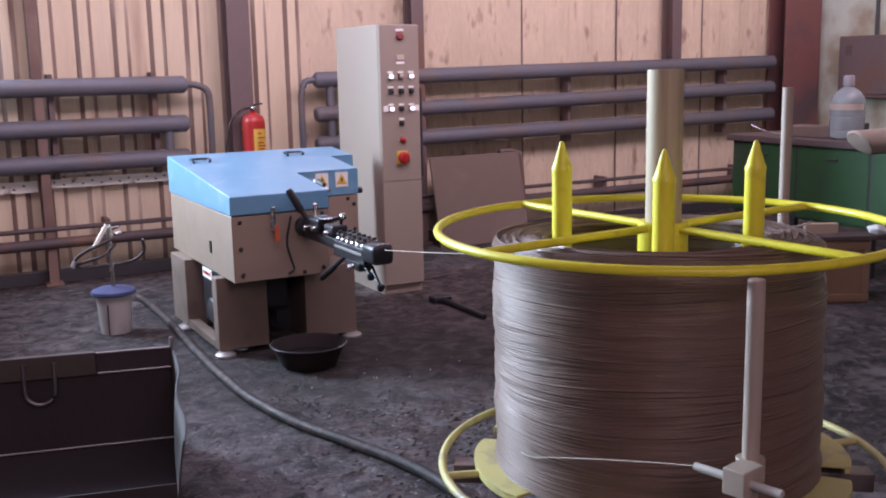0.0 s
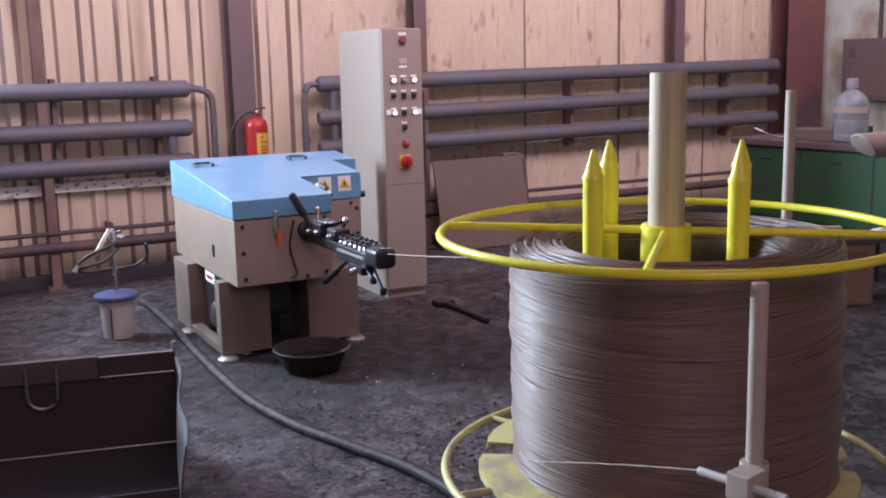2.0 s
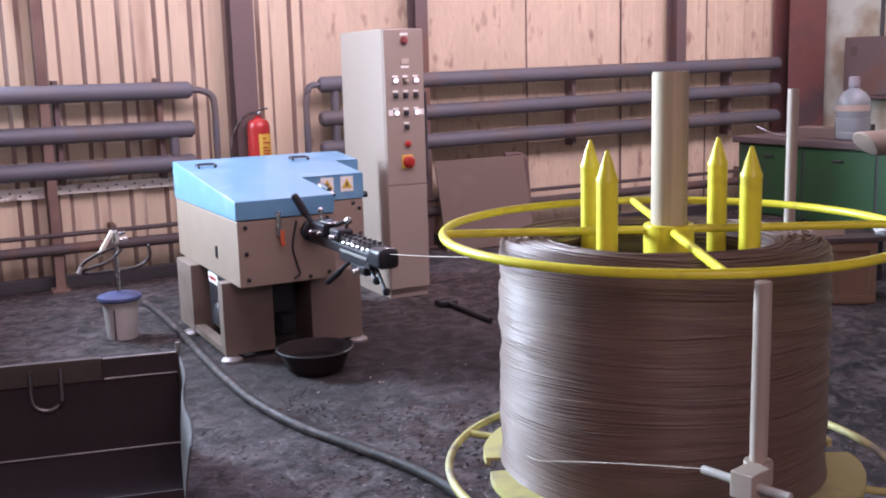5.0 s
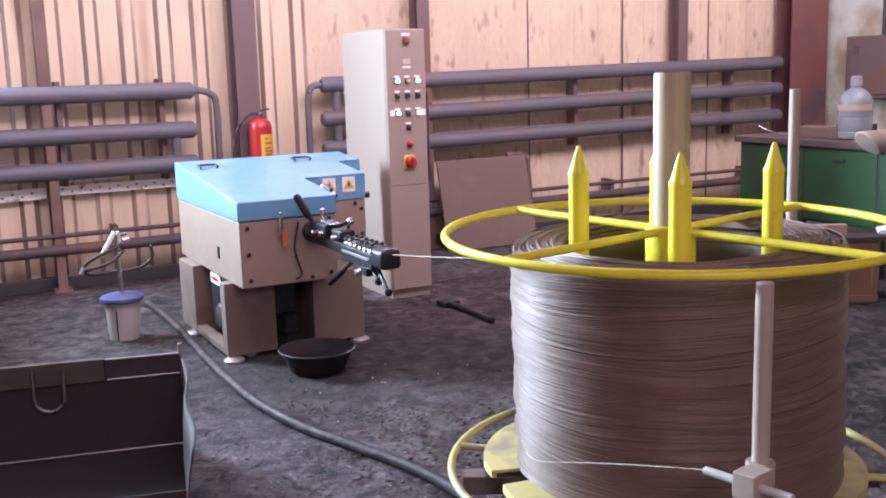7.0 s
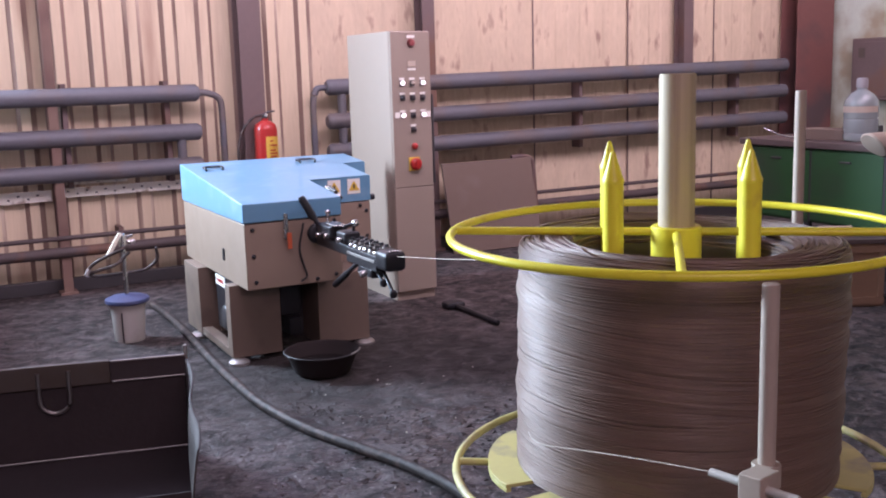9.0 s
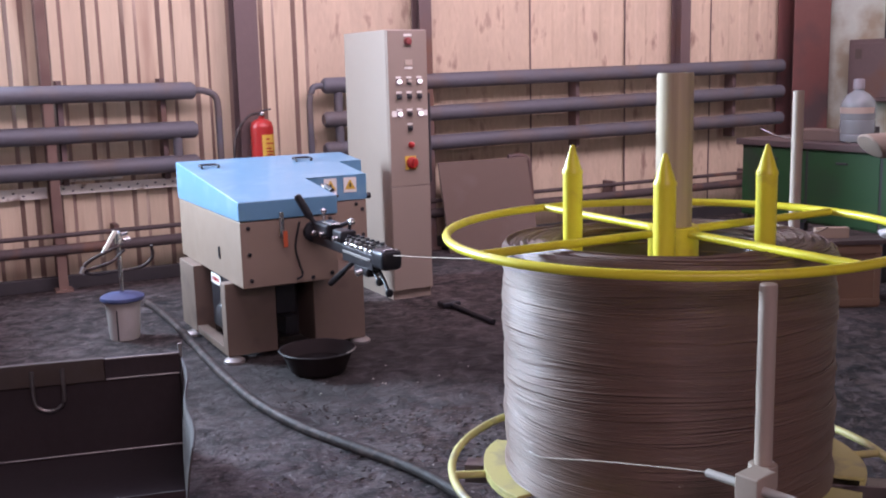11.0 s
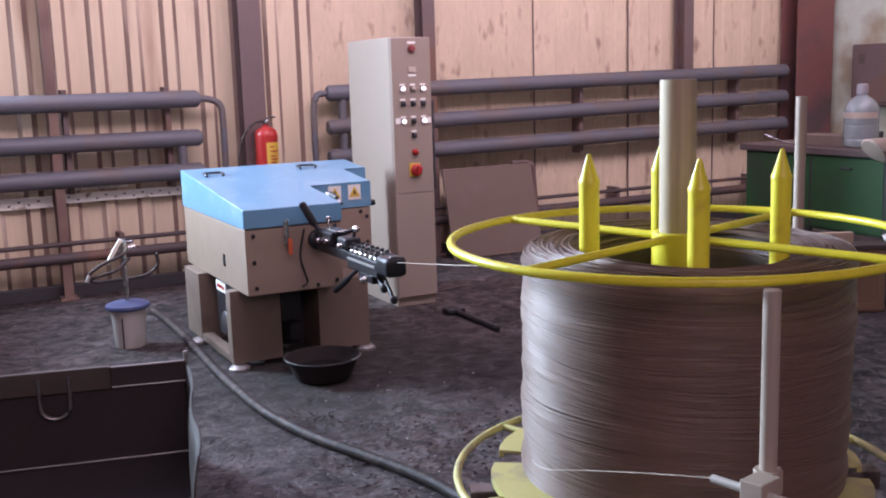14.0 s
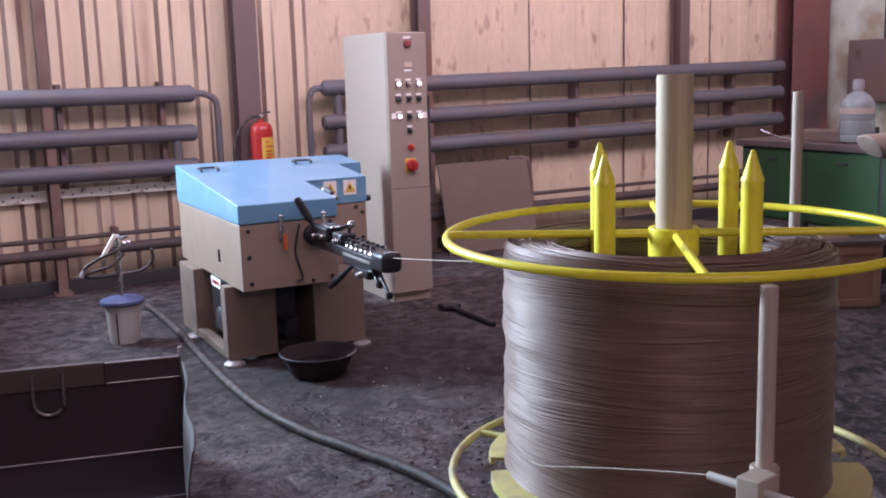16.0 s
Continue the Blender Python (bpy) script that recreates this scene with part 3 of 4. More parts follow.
def control_cabinet():
    x0, x1, y0, y1, h = 2.965, 3.275, 6.427, 7.18, 1.886
    p = empty("control_cabinet", pose(x0, y0, 0), "tall beige-grey electrical control cabinet with buttons on its door", "control cabinet")
    w, d = x1 - x0, y1 - y0
    part("body", box(0, w, 0.022, d, 0.06, h, 0.006), M_CAB, p)
    part("plinth", box(0.006, w - 0.006, 0.03, d - 0.01, 0.0, 0.06, 0.003), M_CAB, p)
    door = part("door", box(0.004, w - 0.004, 0.0, 0.0218, 0.81, h - 0.006, 0.005), M_CAB, p)
    part("lower_panel", box(0.004, w - 0.004, 0.001, 0.0218, 0.07, 0.807, 0.002), M_CAB, p)
    part("edge_trim", box(w - 0.003, w + 0.012, -0.004, 0.03, 0.83, 1.45, 0.002), M_DARK, p)
    cx = w / 2 + 0.005

    def button(x, z, kind):
        b = part("button", box(x - 0.017, x + 0.017, -0.012, -0.0005, z - 0.017, z + 0.017, 0.003), M_BLACK, door)
        plate = part("name_plate", box(x - 0.02, x + 0.02, -0.004, -0.0005, z + 0.021, z + 0.036, 0), M_LABELW, door, smooth=False)
        mt = {"lit": M_LAMPON, "dark": M_DARK, "grey": M_ROD, "red": M_RED}[kind]
        lens = part("lens", lathe([(0, 0), (0.015, 0), (0.015, 0.012), (0.010, 0.018), (0, 0.019)], 14, None, pose(x, -0.0125, z, 90)), mt, b)
        return lens
    for k, kind in enumerate(("lit", "grey", "lit")):
        button(cx + (k - 1) * 0.078, 1.533, kind)
    for k in range(3):
        button(cx + (k - 1) * 0.078, 1.432, "dark")
    for k, kind in enumerate(("lit", "dark", "lit")):
        button(cx + (k - 1) * 0.078, 1.312, kind)
    button(cx, 1.213, "dark")
    for s in (-1, 1):
        part("side_plate", box(cx + s * 0.118 - 0.018, cx + s * 0.118 + 0.018, -0.004, -0.0005, 1.295, 1.335, 0), M_LABELW, door, smooth=False)
    part("lamp", lathe([(0, 0), (0.028, 0), (0.028, 0.012), (0.020, 0.026), (0, 0.03)], 16, None, pose(cx, -0.0005, 1.805, 90)), M_LAMPOFF, door, "dull red indicator lamp")
    part("name_plate", box(cx - 0.03, cx + 0.03, -0.004, -0.0005, 1.838, 1.856, 0), M_LABELW, door, smooth=False)
    part("counter", box(cx - 0.03, cx + 0.03, -0.008, -0.0005, 1.645, 1.682, 0.003), M_ROD, door, "small grey counter display")
    part("name_plate", box(cx - 0.03, cx + 0.03, -0.004, -0.0005, 1.618, 1.633, 0), M_LABELW, door, smooth=False)
    stop = part("stop_button", lathe([(0, 0), (0.022, 0), (0.022, 0.018), (0.015, 0.026), (0, 0.028)], 16, None, pose(cx + 0.004, -0.0005, 1.097, 90)), M_RED, door, "small red push button")
    part("main_switch_plate", box(cx - 0.045, cx + 0.04, -0.006, -0.0005, 0.925, 1.02, 0.003), M_LABELY, door, "yellow switch plate")
    part("main_switch", lathe([(0, 0), (0.042, 0), (0.042, 0.02), (0.032, 0.03), (0, 0.032)], 20, None, pose(cx + 0.004, -0.0065, 0.972, 90)), M_RED, door, "round red main switch")
    part("switch_grip", box(cx - 0.004, cx + 0.012, -0.055, -0.036, 0.94, 1.004, 0.003), M_RED, door)


control_cabinet()

# ---- wire machine ----


def wire_machine():
    x0, xa, xb, xc = 1.555, 2.117, 2.53, 2.70
    ya, yb, yc, y1 = 5.33, 5.86, 6.33, 6.68
    p = empty("wire_machine", pose(0, 0, 0), "grey wire straightening machine with a sloping blue lid and feet", "machine")
    plan = [(x0, ya), (xa, ya), (xa, yb), (xb, yb), (xb, yc), (xc, yc), (xc, y1), (x0, y1)]
    body = part("body", prism(plan, 0.452, 0.82, 0.006), M_BODY, p)
    lid_plan = [(x0 - 0.006, ya - 0.006), (xa + 0.004, ya - 0.006), (xa + 0.004, yb - 0.006), (xb + 0.004, yb - 0.006), (xb + 0.004, yc - 0.006),
                (xc + 0.004, yc - 0.006), (xc + 0.004, y1 + 0.006), (x0 - 0.006, y1 + 0.006)]
    lid = part("lid", prism(lid_plan, 0.823, 0, 0.007, None, lambda x, y: 0.93 + (y - ya) * 0.095), M_BLUE, p, "sloping sky-blue enamelled lid")
    for x, y in ((1.69, 6.40), (2.33, 6.45)):
        z = 0.93 + (y - ya) * 0.095
        ring = [(x - 0.05, y - 0.03, z - 0.004), (x - 0.055, y - 0.035, z + 0.012), (x - 0.05, y + 0.03, z + 0.016), (x + 0.05, y + 0.03, z + 0.016),
                (x + 0.055, y - 0.035, z + 0.012), (x + 0.05, y - 0.03, z - 0.004)]
        part("lid_handle", tube(smooth_path(ring, 4), 0.0075, 8), M_BLACK, lid, "black lid handle")
    for x in (2.29, 2.42):
        s = part("warning_label", box(x - 0.042, x + 0.042, yb - 0.0095, yb - 0.0065, 0.872, 0.965, 0), M_LABELW, lid, "square warning sticker with a yellow triangle", smooth=False)
        bm = bmesh.new()
        prism([(x - 0.036, 0), (x + 0.036, 0), (x, 0.062)], 0, 0.002, 0, bm)
        bmesh.ops.transform(bm, matrix=Matrix.Translation((0, yb - 0.0098, 0.892)) @ Matrix.Rotation(radians(90), 4, "X"), verts=bm.verts)
        part("triangle", bm, M_LABELY, s, smooth=False)
        part("mark", box(x - 0.006, x + 0.006, yb - 0.0135, yb - 0.0121, 0.905, 0.93, 0), M_PRINT, s, smooth=False)
    catch = part("lid_catch", rod((2.14, 5.37, 0.915), (2.14, 5.60, 0.955), 0.011, 10), M_CHROME, lid, "bright lid catch with a dark grip")
    part("grip", rod((2.14, 5.44, 0.9405), (2.14, 5.54, 0.958), 0.014, 10), M_DARK, catch)
    # screws on the front and side panels
    for x, z in ((1.60, 0.785), (1.60, 0.64), (1.605, 0.495), (2.075, 0.80), (2.075, 0.49), (1.96, 0.475)):
        part("screw", lathe([(0, 0), (0.012, 0), (0.012, 0.005), (0.006, 0.008), (0, 0.008)], 8, None, pose(x, ya - 0.0005, z, 90)), M_BLACK, body)
    for x, z in ((2.50, 0.76), (2.50, 0.60), (2.46, 0.795)):
        part("screw", lathe([(0, 0), (0.012, 0), (0.012, 0.005), (0.006, 0.008), (0, 0.008)], 8, None, pose(x, yb - 0.0005, z, 90)), M_BLACK, body)
    part("keyhole", box(x0 - 0.006, x0 - 0.0005, 5.75, 5.785, 0.56, 0.63, 0.002), M_BLACK, body)
    part("knob", rod((xb + 0.002, yb + 0.02, 0.84), (xb + 0.035, yb + 0.02, 0.84), 0.02), M_BLACK, body)
    # latch with an orange tag
    latch = part("latch", box(1.775, 1.80, ya - 0.018, ya - 0.0005, 0.72, 0.86, 0.003), M_CHROME, body, "bright toggle latch")
    part("tag", box(1.79, 1.815, ya - 0.024, ya - 0.019, 0.665, 0.755, 0.002), mat("orange_tag", (0.55, 0.10, 0.03), 0.5), latch, "orange tag")
    # legs
    for a, b, c, d in ((1.505, 1.80, 5.53, 5.62), (1.50, 1.62, 6.20, 6.55), (2.03, 2.35, 5.53, 5.86), (2.2, 2.6, 6.35, 6.62)):
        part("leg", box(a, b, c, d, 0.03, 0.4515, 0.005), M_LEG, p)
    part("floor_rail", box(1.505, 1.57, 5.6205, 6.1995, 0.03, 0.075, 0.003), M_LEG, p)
    for x, y in ((1.535, 5.52), (1.50, 6.27), (2.32, 5.54), (2.5, 6.5)):
        part("foot", lathe([(0, 0), (0.060, 0), (0.060, 0.014), (0.04, 0.029), (0, 0.029)], 18, None, pose(x, y, 0)), M_EDGE, p, "bright levelling foot")
    motor = part("motor", box(1.575, 1.72, 5.62, 6.08, 0.10, 0.4515, 0.02), M_BLACK, p, "black motor under the body")
    part("fan_cover", rod((1.574, 5.85, 0.2), (1.55, 5.85, 0.2), 0.075), M_DARK, motor)
    plate = part("motor_plate", box(1.570, 1.5745, 5.85, 6.05, 0.375, 0.435, 0), M_LABELW, motor, "white plate with red print", smooth=False)
    part("print_bar", box(1.568, 1.5697, 5.88, 6.02, 0.395, 0.415, 0), M_RED, plate, smooth=False)
    part("cable", tube(smooth_path([(1.58, 5.75, 0.36), (1.54, 5.72, 0.26), (1.565, 5.69, 0.14), (1.6, 5.66, 0.11)]), 0.01, 6), M_HOSE, motor)
    # chute between the legs
    chute = part("chute", box(1.82, 1.95, 5.60, 5.78, 0.22, 0.4515, 0.01), M_BLACK, p, "dark greasy outlet chute")
    part("spout", prism([(1.85, 5.52), (1.92, 5.52), (1.93, 5.66), (1.84, 5.66)], 0.12, 0.2198, 0.004), M_BLACK, chute)
    part("back_panel", box(1.80, 2.03, 5.80, 5.82, 0.03, 0.4515, 0.002), M_DARK, p)
    return p


wire_machine()


def straightener_head():
    """The feed head on the machine's front: bracket, clamping levers and two rows of rollers."""
    x = 1.98
    p = empty("straightening_head", pose(0, 0, 0), "black wire straightening head with two rows of bright rollers", "machine head")
    part("mount_plate", lathe([(0, 0), (0.058, 0), (0.058, 0.02), (0.048, 0.03), (0, 0.03)], 20, None, pose(x - 0.01, 5.329, 0.735, 90)), M_BLACK, p)
    part("arm", box(x - 0.03, x + 0.035, 4.78, 5.298, 0.675, 0.735, 0.010), M_BLACK, p)
    block = part("clamp_block", box(x - 0.05, x + 0.05, 5.02, 5.22, 0.7355, 0.81, 0.014), M_BLACK, p)
    part("clamp_cap", box(x - 0.035, x + 0.035, 4.98, 5.14, 0.8105, 0.820, 0.004), M_CHROME, block)
    part("clamp_block", box(x - 0.045, x + 0.045, 4.83, 4.95, 0.7355, 0.80, 0.012), M_BLACK, p)
    bed = part("roller_bed", box(x - 0.045, x + 0.05, 4.44, 4.82, 0.655, 0.7345, 0.006), M_BLACK, p)
    end = part("end_block", box(x - 0.056, x + 0.056, 4.30, 4.4395, 0.675, 0.772, 0.024), M_BLACK, p)
    part("end_edge", rod((x - 0.032, 4.318, 0.773), (x + 0.034, 4.318, 0.773), 0.004, 8), M_CHROME, end, "thin bright edge")
    part("bed_edge", box(x - 0.0505, x - 0.0455, 4.46, 4.80, 0.70, 0.712, 0), M_EDGE, bed)
    for k in range(6):
        for dx in (-0.024, 0.026):
            yy = 4.468 + k * 0.060
            roller = part("roller", lathe([(0, 0), (0.022, 0), (0.022, 0.014), (0.016, 0.02), (0.022, 0.026), (0.022, 0.038), (0, 0.038)], 14, None, pose(x + dx, yy, 0.735)), M_CHROME, bed)
            part("roller_bolt", lathe([(0, 0.0385), (0.012, 0.0385), (0.012, 0.05), (0, 0.05)], 6, None, pose(x + dx, yy, 0.735)), M_BLACK, roller)
    lever = part("lever", rod((1.965, 5.23, 0.76), (1.915, 5.255, 0.86), 0.014), M_BLACK, p, "black clamping lever")
    part("grip", lathe([(0, 0), (0.016, 0), (0.022, 0.015), (0.022, 0.13), (0.014, 0.145), (0, 0.145)], 12, None, aim((1.93, 5.25, 0.825), (1.868, 5.27, 0.945))), M_BLACK, lever)
    handle = part("crank_handle", rod((x - 0.02, 4.72, 0.66), (x - 0.03, 4.95, 0.54), 0.012), M_BLACK, p, "slanting black handle")
    part("grip", lathe([(0, 0), (0.013, 0), (0.017, 0.02), (0.017, 0.2), (0.010, 0.215), (0, 0.215)], 12, None, aim((x - 0.025, 4.85, 0.59), (x - 0.035, 5.06, 0.475))), M_BLACK, handle)
    for yy, zz, r in ((5.15, 0.855, 0.016),):
        part("knob", lathe([(0, -0.05), (0.008, -0.05), (0.008, 0), (r, 0.008), (r, 0.022), (0, 0.03)], 12, None, pose(x - 0.01, yy, zz)), M_CHROME, p)
    for yy, zz in ((5.05, 0.76), (5.17, 0.75), (4.87, 0.76)):
        part("bolt", rod((x - 0.045, yy, zz), (x - 0.075, yy, zz), 0.014), M_CHROME, p)
    tee = part("tee_handle", rod((x + 0.02, 4.87, 0.80), (x + 0.03, 4.87, 0.84), 0.009), M_BLACK, p)
    part("crossbar", rod((x - 0.02, 4.89, 0.822), (x + 0.026, 4.86, 0.840), 0.011), M_BLACK, tee)
    part("ball", lathe([(0, -0.02), (0.014, -0.014), (0.02, 0), (0.014, 0.014), (0, 0.02)], 12, None, pose(x + 0.03, 4.857, 0.842)), M_CHROME, tee)
    for yy, zz in ((4.44, 0.60), (4.33, 0.565)):
        arm = part("tension_arm", rod((x, yy + 0.14, 0.665), (x - 0.01, yy, zz), 0.009), M_BLACK, p)
        part("ball", lathe([(0, -0.022), (0.015, -0.016), (0.02, 0), (0.015, 0.016), (0, 0.022)], 12, None, pose(x - 0.01, yy, zz)), M_BLACK, arm)
    part("adjuster", rod((x - 0.05, 4.55, 0.64), (x - 0.085, 4.55, 0.63), 0.016), M_CHROME, p)
    part("bracket", box(x - 0.035, x + 0.035, 4.52, 4.70, 0.61, 0.6545, 0.006), M_BLACK, p)
    part("chain", tube(smooth_path([(x - 0.09, 5.318, 0.80), (x - 0.12, 5.318, 0.66), (x - 0.10, 5.318, 0.56), (x - 0.085, 5.318, 0.50), (x - 0.12, 5.318, 0.475)]), 0.006, 6), M_BLACK, p, "hanging safety chain")


straightener_head()


def feed_wire():
    a, b = Vector((1.98, 4.29, 0.752)), Vector((1.565, 2.60, 1.035))
    pts = [a.lerp(b, i / 24) + Vector((0, 0, -0.003 * math.sin(math.pi * i / 24))) for i in range(25)]
    tagged(part("feed_wire", tube(pts, 0.0017, 6), M_ROD), "thin bright wire running between machine and coil", "wire")


feed_wire()


def oil_basin():
    p = empty("oil_basin", pose(1.88, 5.10, 0), "black greasy basin standing under the machine outlet", "basin")
    bm = lathe([(0, 0.006), (0.13, 0.0), (0.15, 0.012), (0.195, 0.115), (0.208, 0.120), (0.205, 0.13), (0.19, 0.124), (0.14, 0.02), (0, 0.016)], 32)
    part("bowl", bm, mat("sooty_enamel", (0.024, 0.016, 0.016), 0.8, var=0.3, scale=12, spec=0.25), p)
    part("oil", lathe([(0, 0.06), (0.158, 0.06)], 32), mat("black_oil", (0.015, 0.012, 0.012), 0.12), p, "black waste oil")
    part("rim_wire", tube(circle(0.206, 0.126, 40), 0.004, 6, True), M_DARK, p)
    part("worn_rim", tube([(0.206 * math.cos(a), 0.206 * math.sin(a), 0.1285) for a in [radians(-62 + 4 * i) for i in range(11)]], 0.0042, 6), M_EDGE, p, "rim worn bright")


oil_basin()

# ---- grease pump on the floor ----


def grease_pump():
    p = empty("grease_pump", pose(1.105, 6.43, 0), "white grease bucket pump with a blue lid and coiled hose", "grease pump")
    bucket = part("bucket", lathe([(0, 0.0), (0.085, 0.0), (0.09, 0.006), (0.106, 0.225), (0.11, 0.228), (0.11, 0.245), (0.10, 0.245), (0, 0.245)], 28), M_WHITEPL, p, "white plastic bucket")
    part("seam", box(-0.06, -0.052, -0.092, -0.082, 0.01, 0.2, 0), M_DARK, bucket, smooth=False)
    part("lid", lathe([(0, 0.246), (0.128, 0.246), (0.135, 0.255), (0.132, 0.272), (0.10, 0.285), (0.03, 0.295), (0, 0.295)], 28), M_BLUEPL, p, "blue plastic lid")
    part("pump_tube", rod((0, 0, 0.295), (0.0, 0, 0.64), 0.014), M_CHROME, p)
    headp = part("pump_head", lathe([(0, 0.60), (0.024, 0.60), (0.024, 0.66), (0.014, 0.68), (0, 0.68)], 14), M_CHROME, p)
    part("outlet", rod((0, 0, 0.645), (0.06, -0.02, 0.665), 0.010), M_CHROME, headp)
    part("coupling", rod((0.03, 0, 0.62), (0.075, 0.0, 0.625), 0.013), M_CHROME, headp)
    part("pump_lever", prism([(-0.155, -0.014), (0.02, -0.012), (0.02, 0.012), (-0.155, 0.014)], -0.012, 0.012, 0.005), M_LEVER, p, "pale cream pump handle")
    lv = bpy.data.objects[[o.name for o in p.children if o.name.startswith("pump_lever")][0]]
    lv.matrix_basis = pose(-0.025, -0.02, 0.665, 0, -58, 0) @ Matrix.Translation((0, 0, 0))
    part("hose", tube(smooth_path([(0.02, -0.03, 0.60), (-0.05, -0.05, 0.575), (-0.16, -0.05, 0.53), (-0.215, -0.03, 0.48), (-0.18, 0.0, 0.43), (0.0, 0.05, 0.42), (0.14, 0.06, 0.43), (0.21, 0.04, 0.49),
                                   (0.20, 0.0, 0.57)]), 0.010, 8), M_HOSE, p, "black grease hose in a loop")
    part("hose", tube(smooth_path([(0.03, -0.02, 0.56), (-0.06, -0.06, 0.50), (-0.17, -0.05, 0.47), (-0.215, -0.03, 0.455)]), 0.010, 8), M_HOSE, p)
    part("nozzle", rod((-0.215, -0.03, 0.48), (-0.235, -0.035, 0.44), 0.014), M_EDGE, p)


grease_pump()


def floor_hose():
    pts = [(1.42, 7.3, 0.022), (1.44, 6.9, 0.022), (1.425, 6.16, 0.022), (1.40, 5.64, 0.022), (1.39, 5.1, 0.022), (1.40, 4.67, 0.022), (1.47, 4.22, 0.022), (1.585, 3.85, 0.022),
           (1.67, 3.58, 0.022), (1.72, 3.29, 0.022), (1.72, 2.9, 0.022), (1.66, 2.5, 0.022)]
    tagged(part("floor_hose", tube(smooth_path(pts, 10), 0.024, 12), M_HOSE), "thick black rubber hose lying across the floor", "hose")


floor_hose()


def crumbs(name, material, label, category, places, sizes, high, seed):
    """Loose flat bits as one mesh: uneven five-sided chips with a raised middle."""
    g = np.random.RandomState(seed)
    verts, faces = [], []
    for x, y in places:
        r, a0, h = g.uniform(*sizes), g.uniform(0, 6.28), g.uniform(0.4, 1.0) * high
        b = len(verts)
        for k in range(5):
            a, q = a0 + k * 1.2566, r * g.uniform(0.45, 1.0)
            verts.append((x + q * math.cos(a), y + 0.6 * q * math.sin(a), 0.0))
        verts.append((x + g.uniform(-0.3, 0.3) * r, y + g.uniform(-0.2, 0.2) * r, h + 0.003))
        faces += [(b + k, b + (k + 1) % 5, b + 5) for k in range(5)]
    me = bpy.data.meshes.new(name)
    me.from_pydata(verts, [], faces)
    me.materials.append(material)
    tagged(new(name, me), label, category, kind="stuff")


def floor_litter():
    g = np.random.RandomState(11)
    band = [(1.52 + 0.45 * f + g.normal(0, 0.05), 4.60 - 0.52 * f + g.normal(0, 0.06)) for f in g.uniform(0, 1, 100)]
    wide = [(g.uniform(1.45, 2.9), g.uniform(3.0, 5.1)) for k in range(130)]
    crumbs("dark_swarf", M_DARK, "dark metal crumbs swept together on the oily floor", "metal chips", band + wide[:70], (0.006, 0.022), 0.005, 1)
    crumbs("bright_swarf", M_BRIGHT, "scattered bright metal chips on the oily floor", "metal chips", band[::9] + wide[70:90], (0.004, 0.010), 0.006, 2)
    near = [(g.uniform(1.0, 3.4), g.uniform(2.6, 4.2)) for k in range(420)] + [(g.uniform(2.6, 4.2), g.uniform(2.4, 4.6)) for k in range(160)]
    crumbs("concrete_flakes", M_FLAKE, "thin grey flakes broken from the worn concrete floor", "concrete flakes", near + wide[90:], (0.010, 0.034), 0.005, 3)


floor_litter()


def iron_bar():
    p = empty("iron_bar", pose(0, 0, 0), "short black iron wrench bar lying on the floor", "iron bar")
    part("shaft", rod((3.205, 6.05, 0.02), (3.20, 5.45, 0.02), 0.019), M_BLACK, p)
    part("head", box(3.13, 3.27, 6.0, 6.10, 0.003, 0.045, 0.012), M_BLACK, p)


iron_bar()


def leaning_board():
    p = empty("leaning_board", pose(4.18, 7.86, 0.0), "grey-brown panel leaning against the heating pipes", "board")
    bm = box(0, 0.93, -0.012, 0.012, 0, 0.815, 0.003)
    bmesh.ops.transform(bm, matrix=pose(0, 0, 0.004, -14), verts=bm.verts)
    part("panel", bm, M_BOARD, p)
    q = empty("bent_pipe", pose(0, 0, 0), "dark bent pipe standing beside the leaning panel", "pipe")
    part("pipe", tube(smooth_path([(4.95, 8.12, 0.80), (5.10, 8.12, 0.80), (5.17, 8.11, 0.74), (5.19, 8.1, 0.5), (5.20, 8.06, 0.02)]), 0.022, 8), M_STEEL_POST, q)


leaning_board()

# ---- green workbench ----


def workbench():
    x0, x1, y0, y1 = 6.16, 6.95, 3.6, 6.38
    p = empty("workbench", pose(0, 0, 0), "green metal workbench with a dark wooden top and drawers", "workbench")
    part("top", box(x0 - 0.03, x1, y0, y1 + 0.03, 0.94, 0.992, 0.006), M_WOODTOP, p)
    part("carcass", box(x0 + 0.022, x1 - 0.03, y0 + 0.02, y1, 0.36, 0.9395, 0.004), M_GREEN, p)
    n = 4
    w = (y1 - y0 - 0.04) / n
    for k in range(n):
        a = y0 + 0.02 + k * w
        part("door", box(x0, x0 + 0.0215, a + 0.012, a + w - 0.012, 0.38, 0.925, 0.004), M_GREEN, p)
    for k in range(1, n):
        a = y0 + 0.02 + k * w
        part("frame_post", box(x0 + 0.003, x0 + 0.0215, a - 0.0115, a + 0.0115, 0.37, 0.93, 0.002), M_DARK, p, "dark frame post")
    for k in range(n):
        a = y0 + 0.02 + (k + 0.5) * w
        part("door_handle", box(x0 - 0.018, x0 - 0.0005, a - 0.05, a + 0.05, 0.84, 0.855, 0.004), M_DARK, p)
    for y in (y0 + 0.05, (y0 + y1) / 2, y1 - 0.05):
        for x in (x0 + 0.05, x1 - 0.08):
            part("leg", box(x - 0.025, x + 0.025, y - 0.025, y + 0.025, 0, 0.3595, 0.003), M_DARK, p)


workbench()


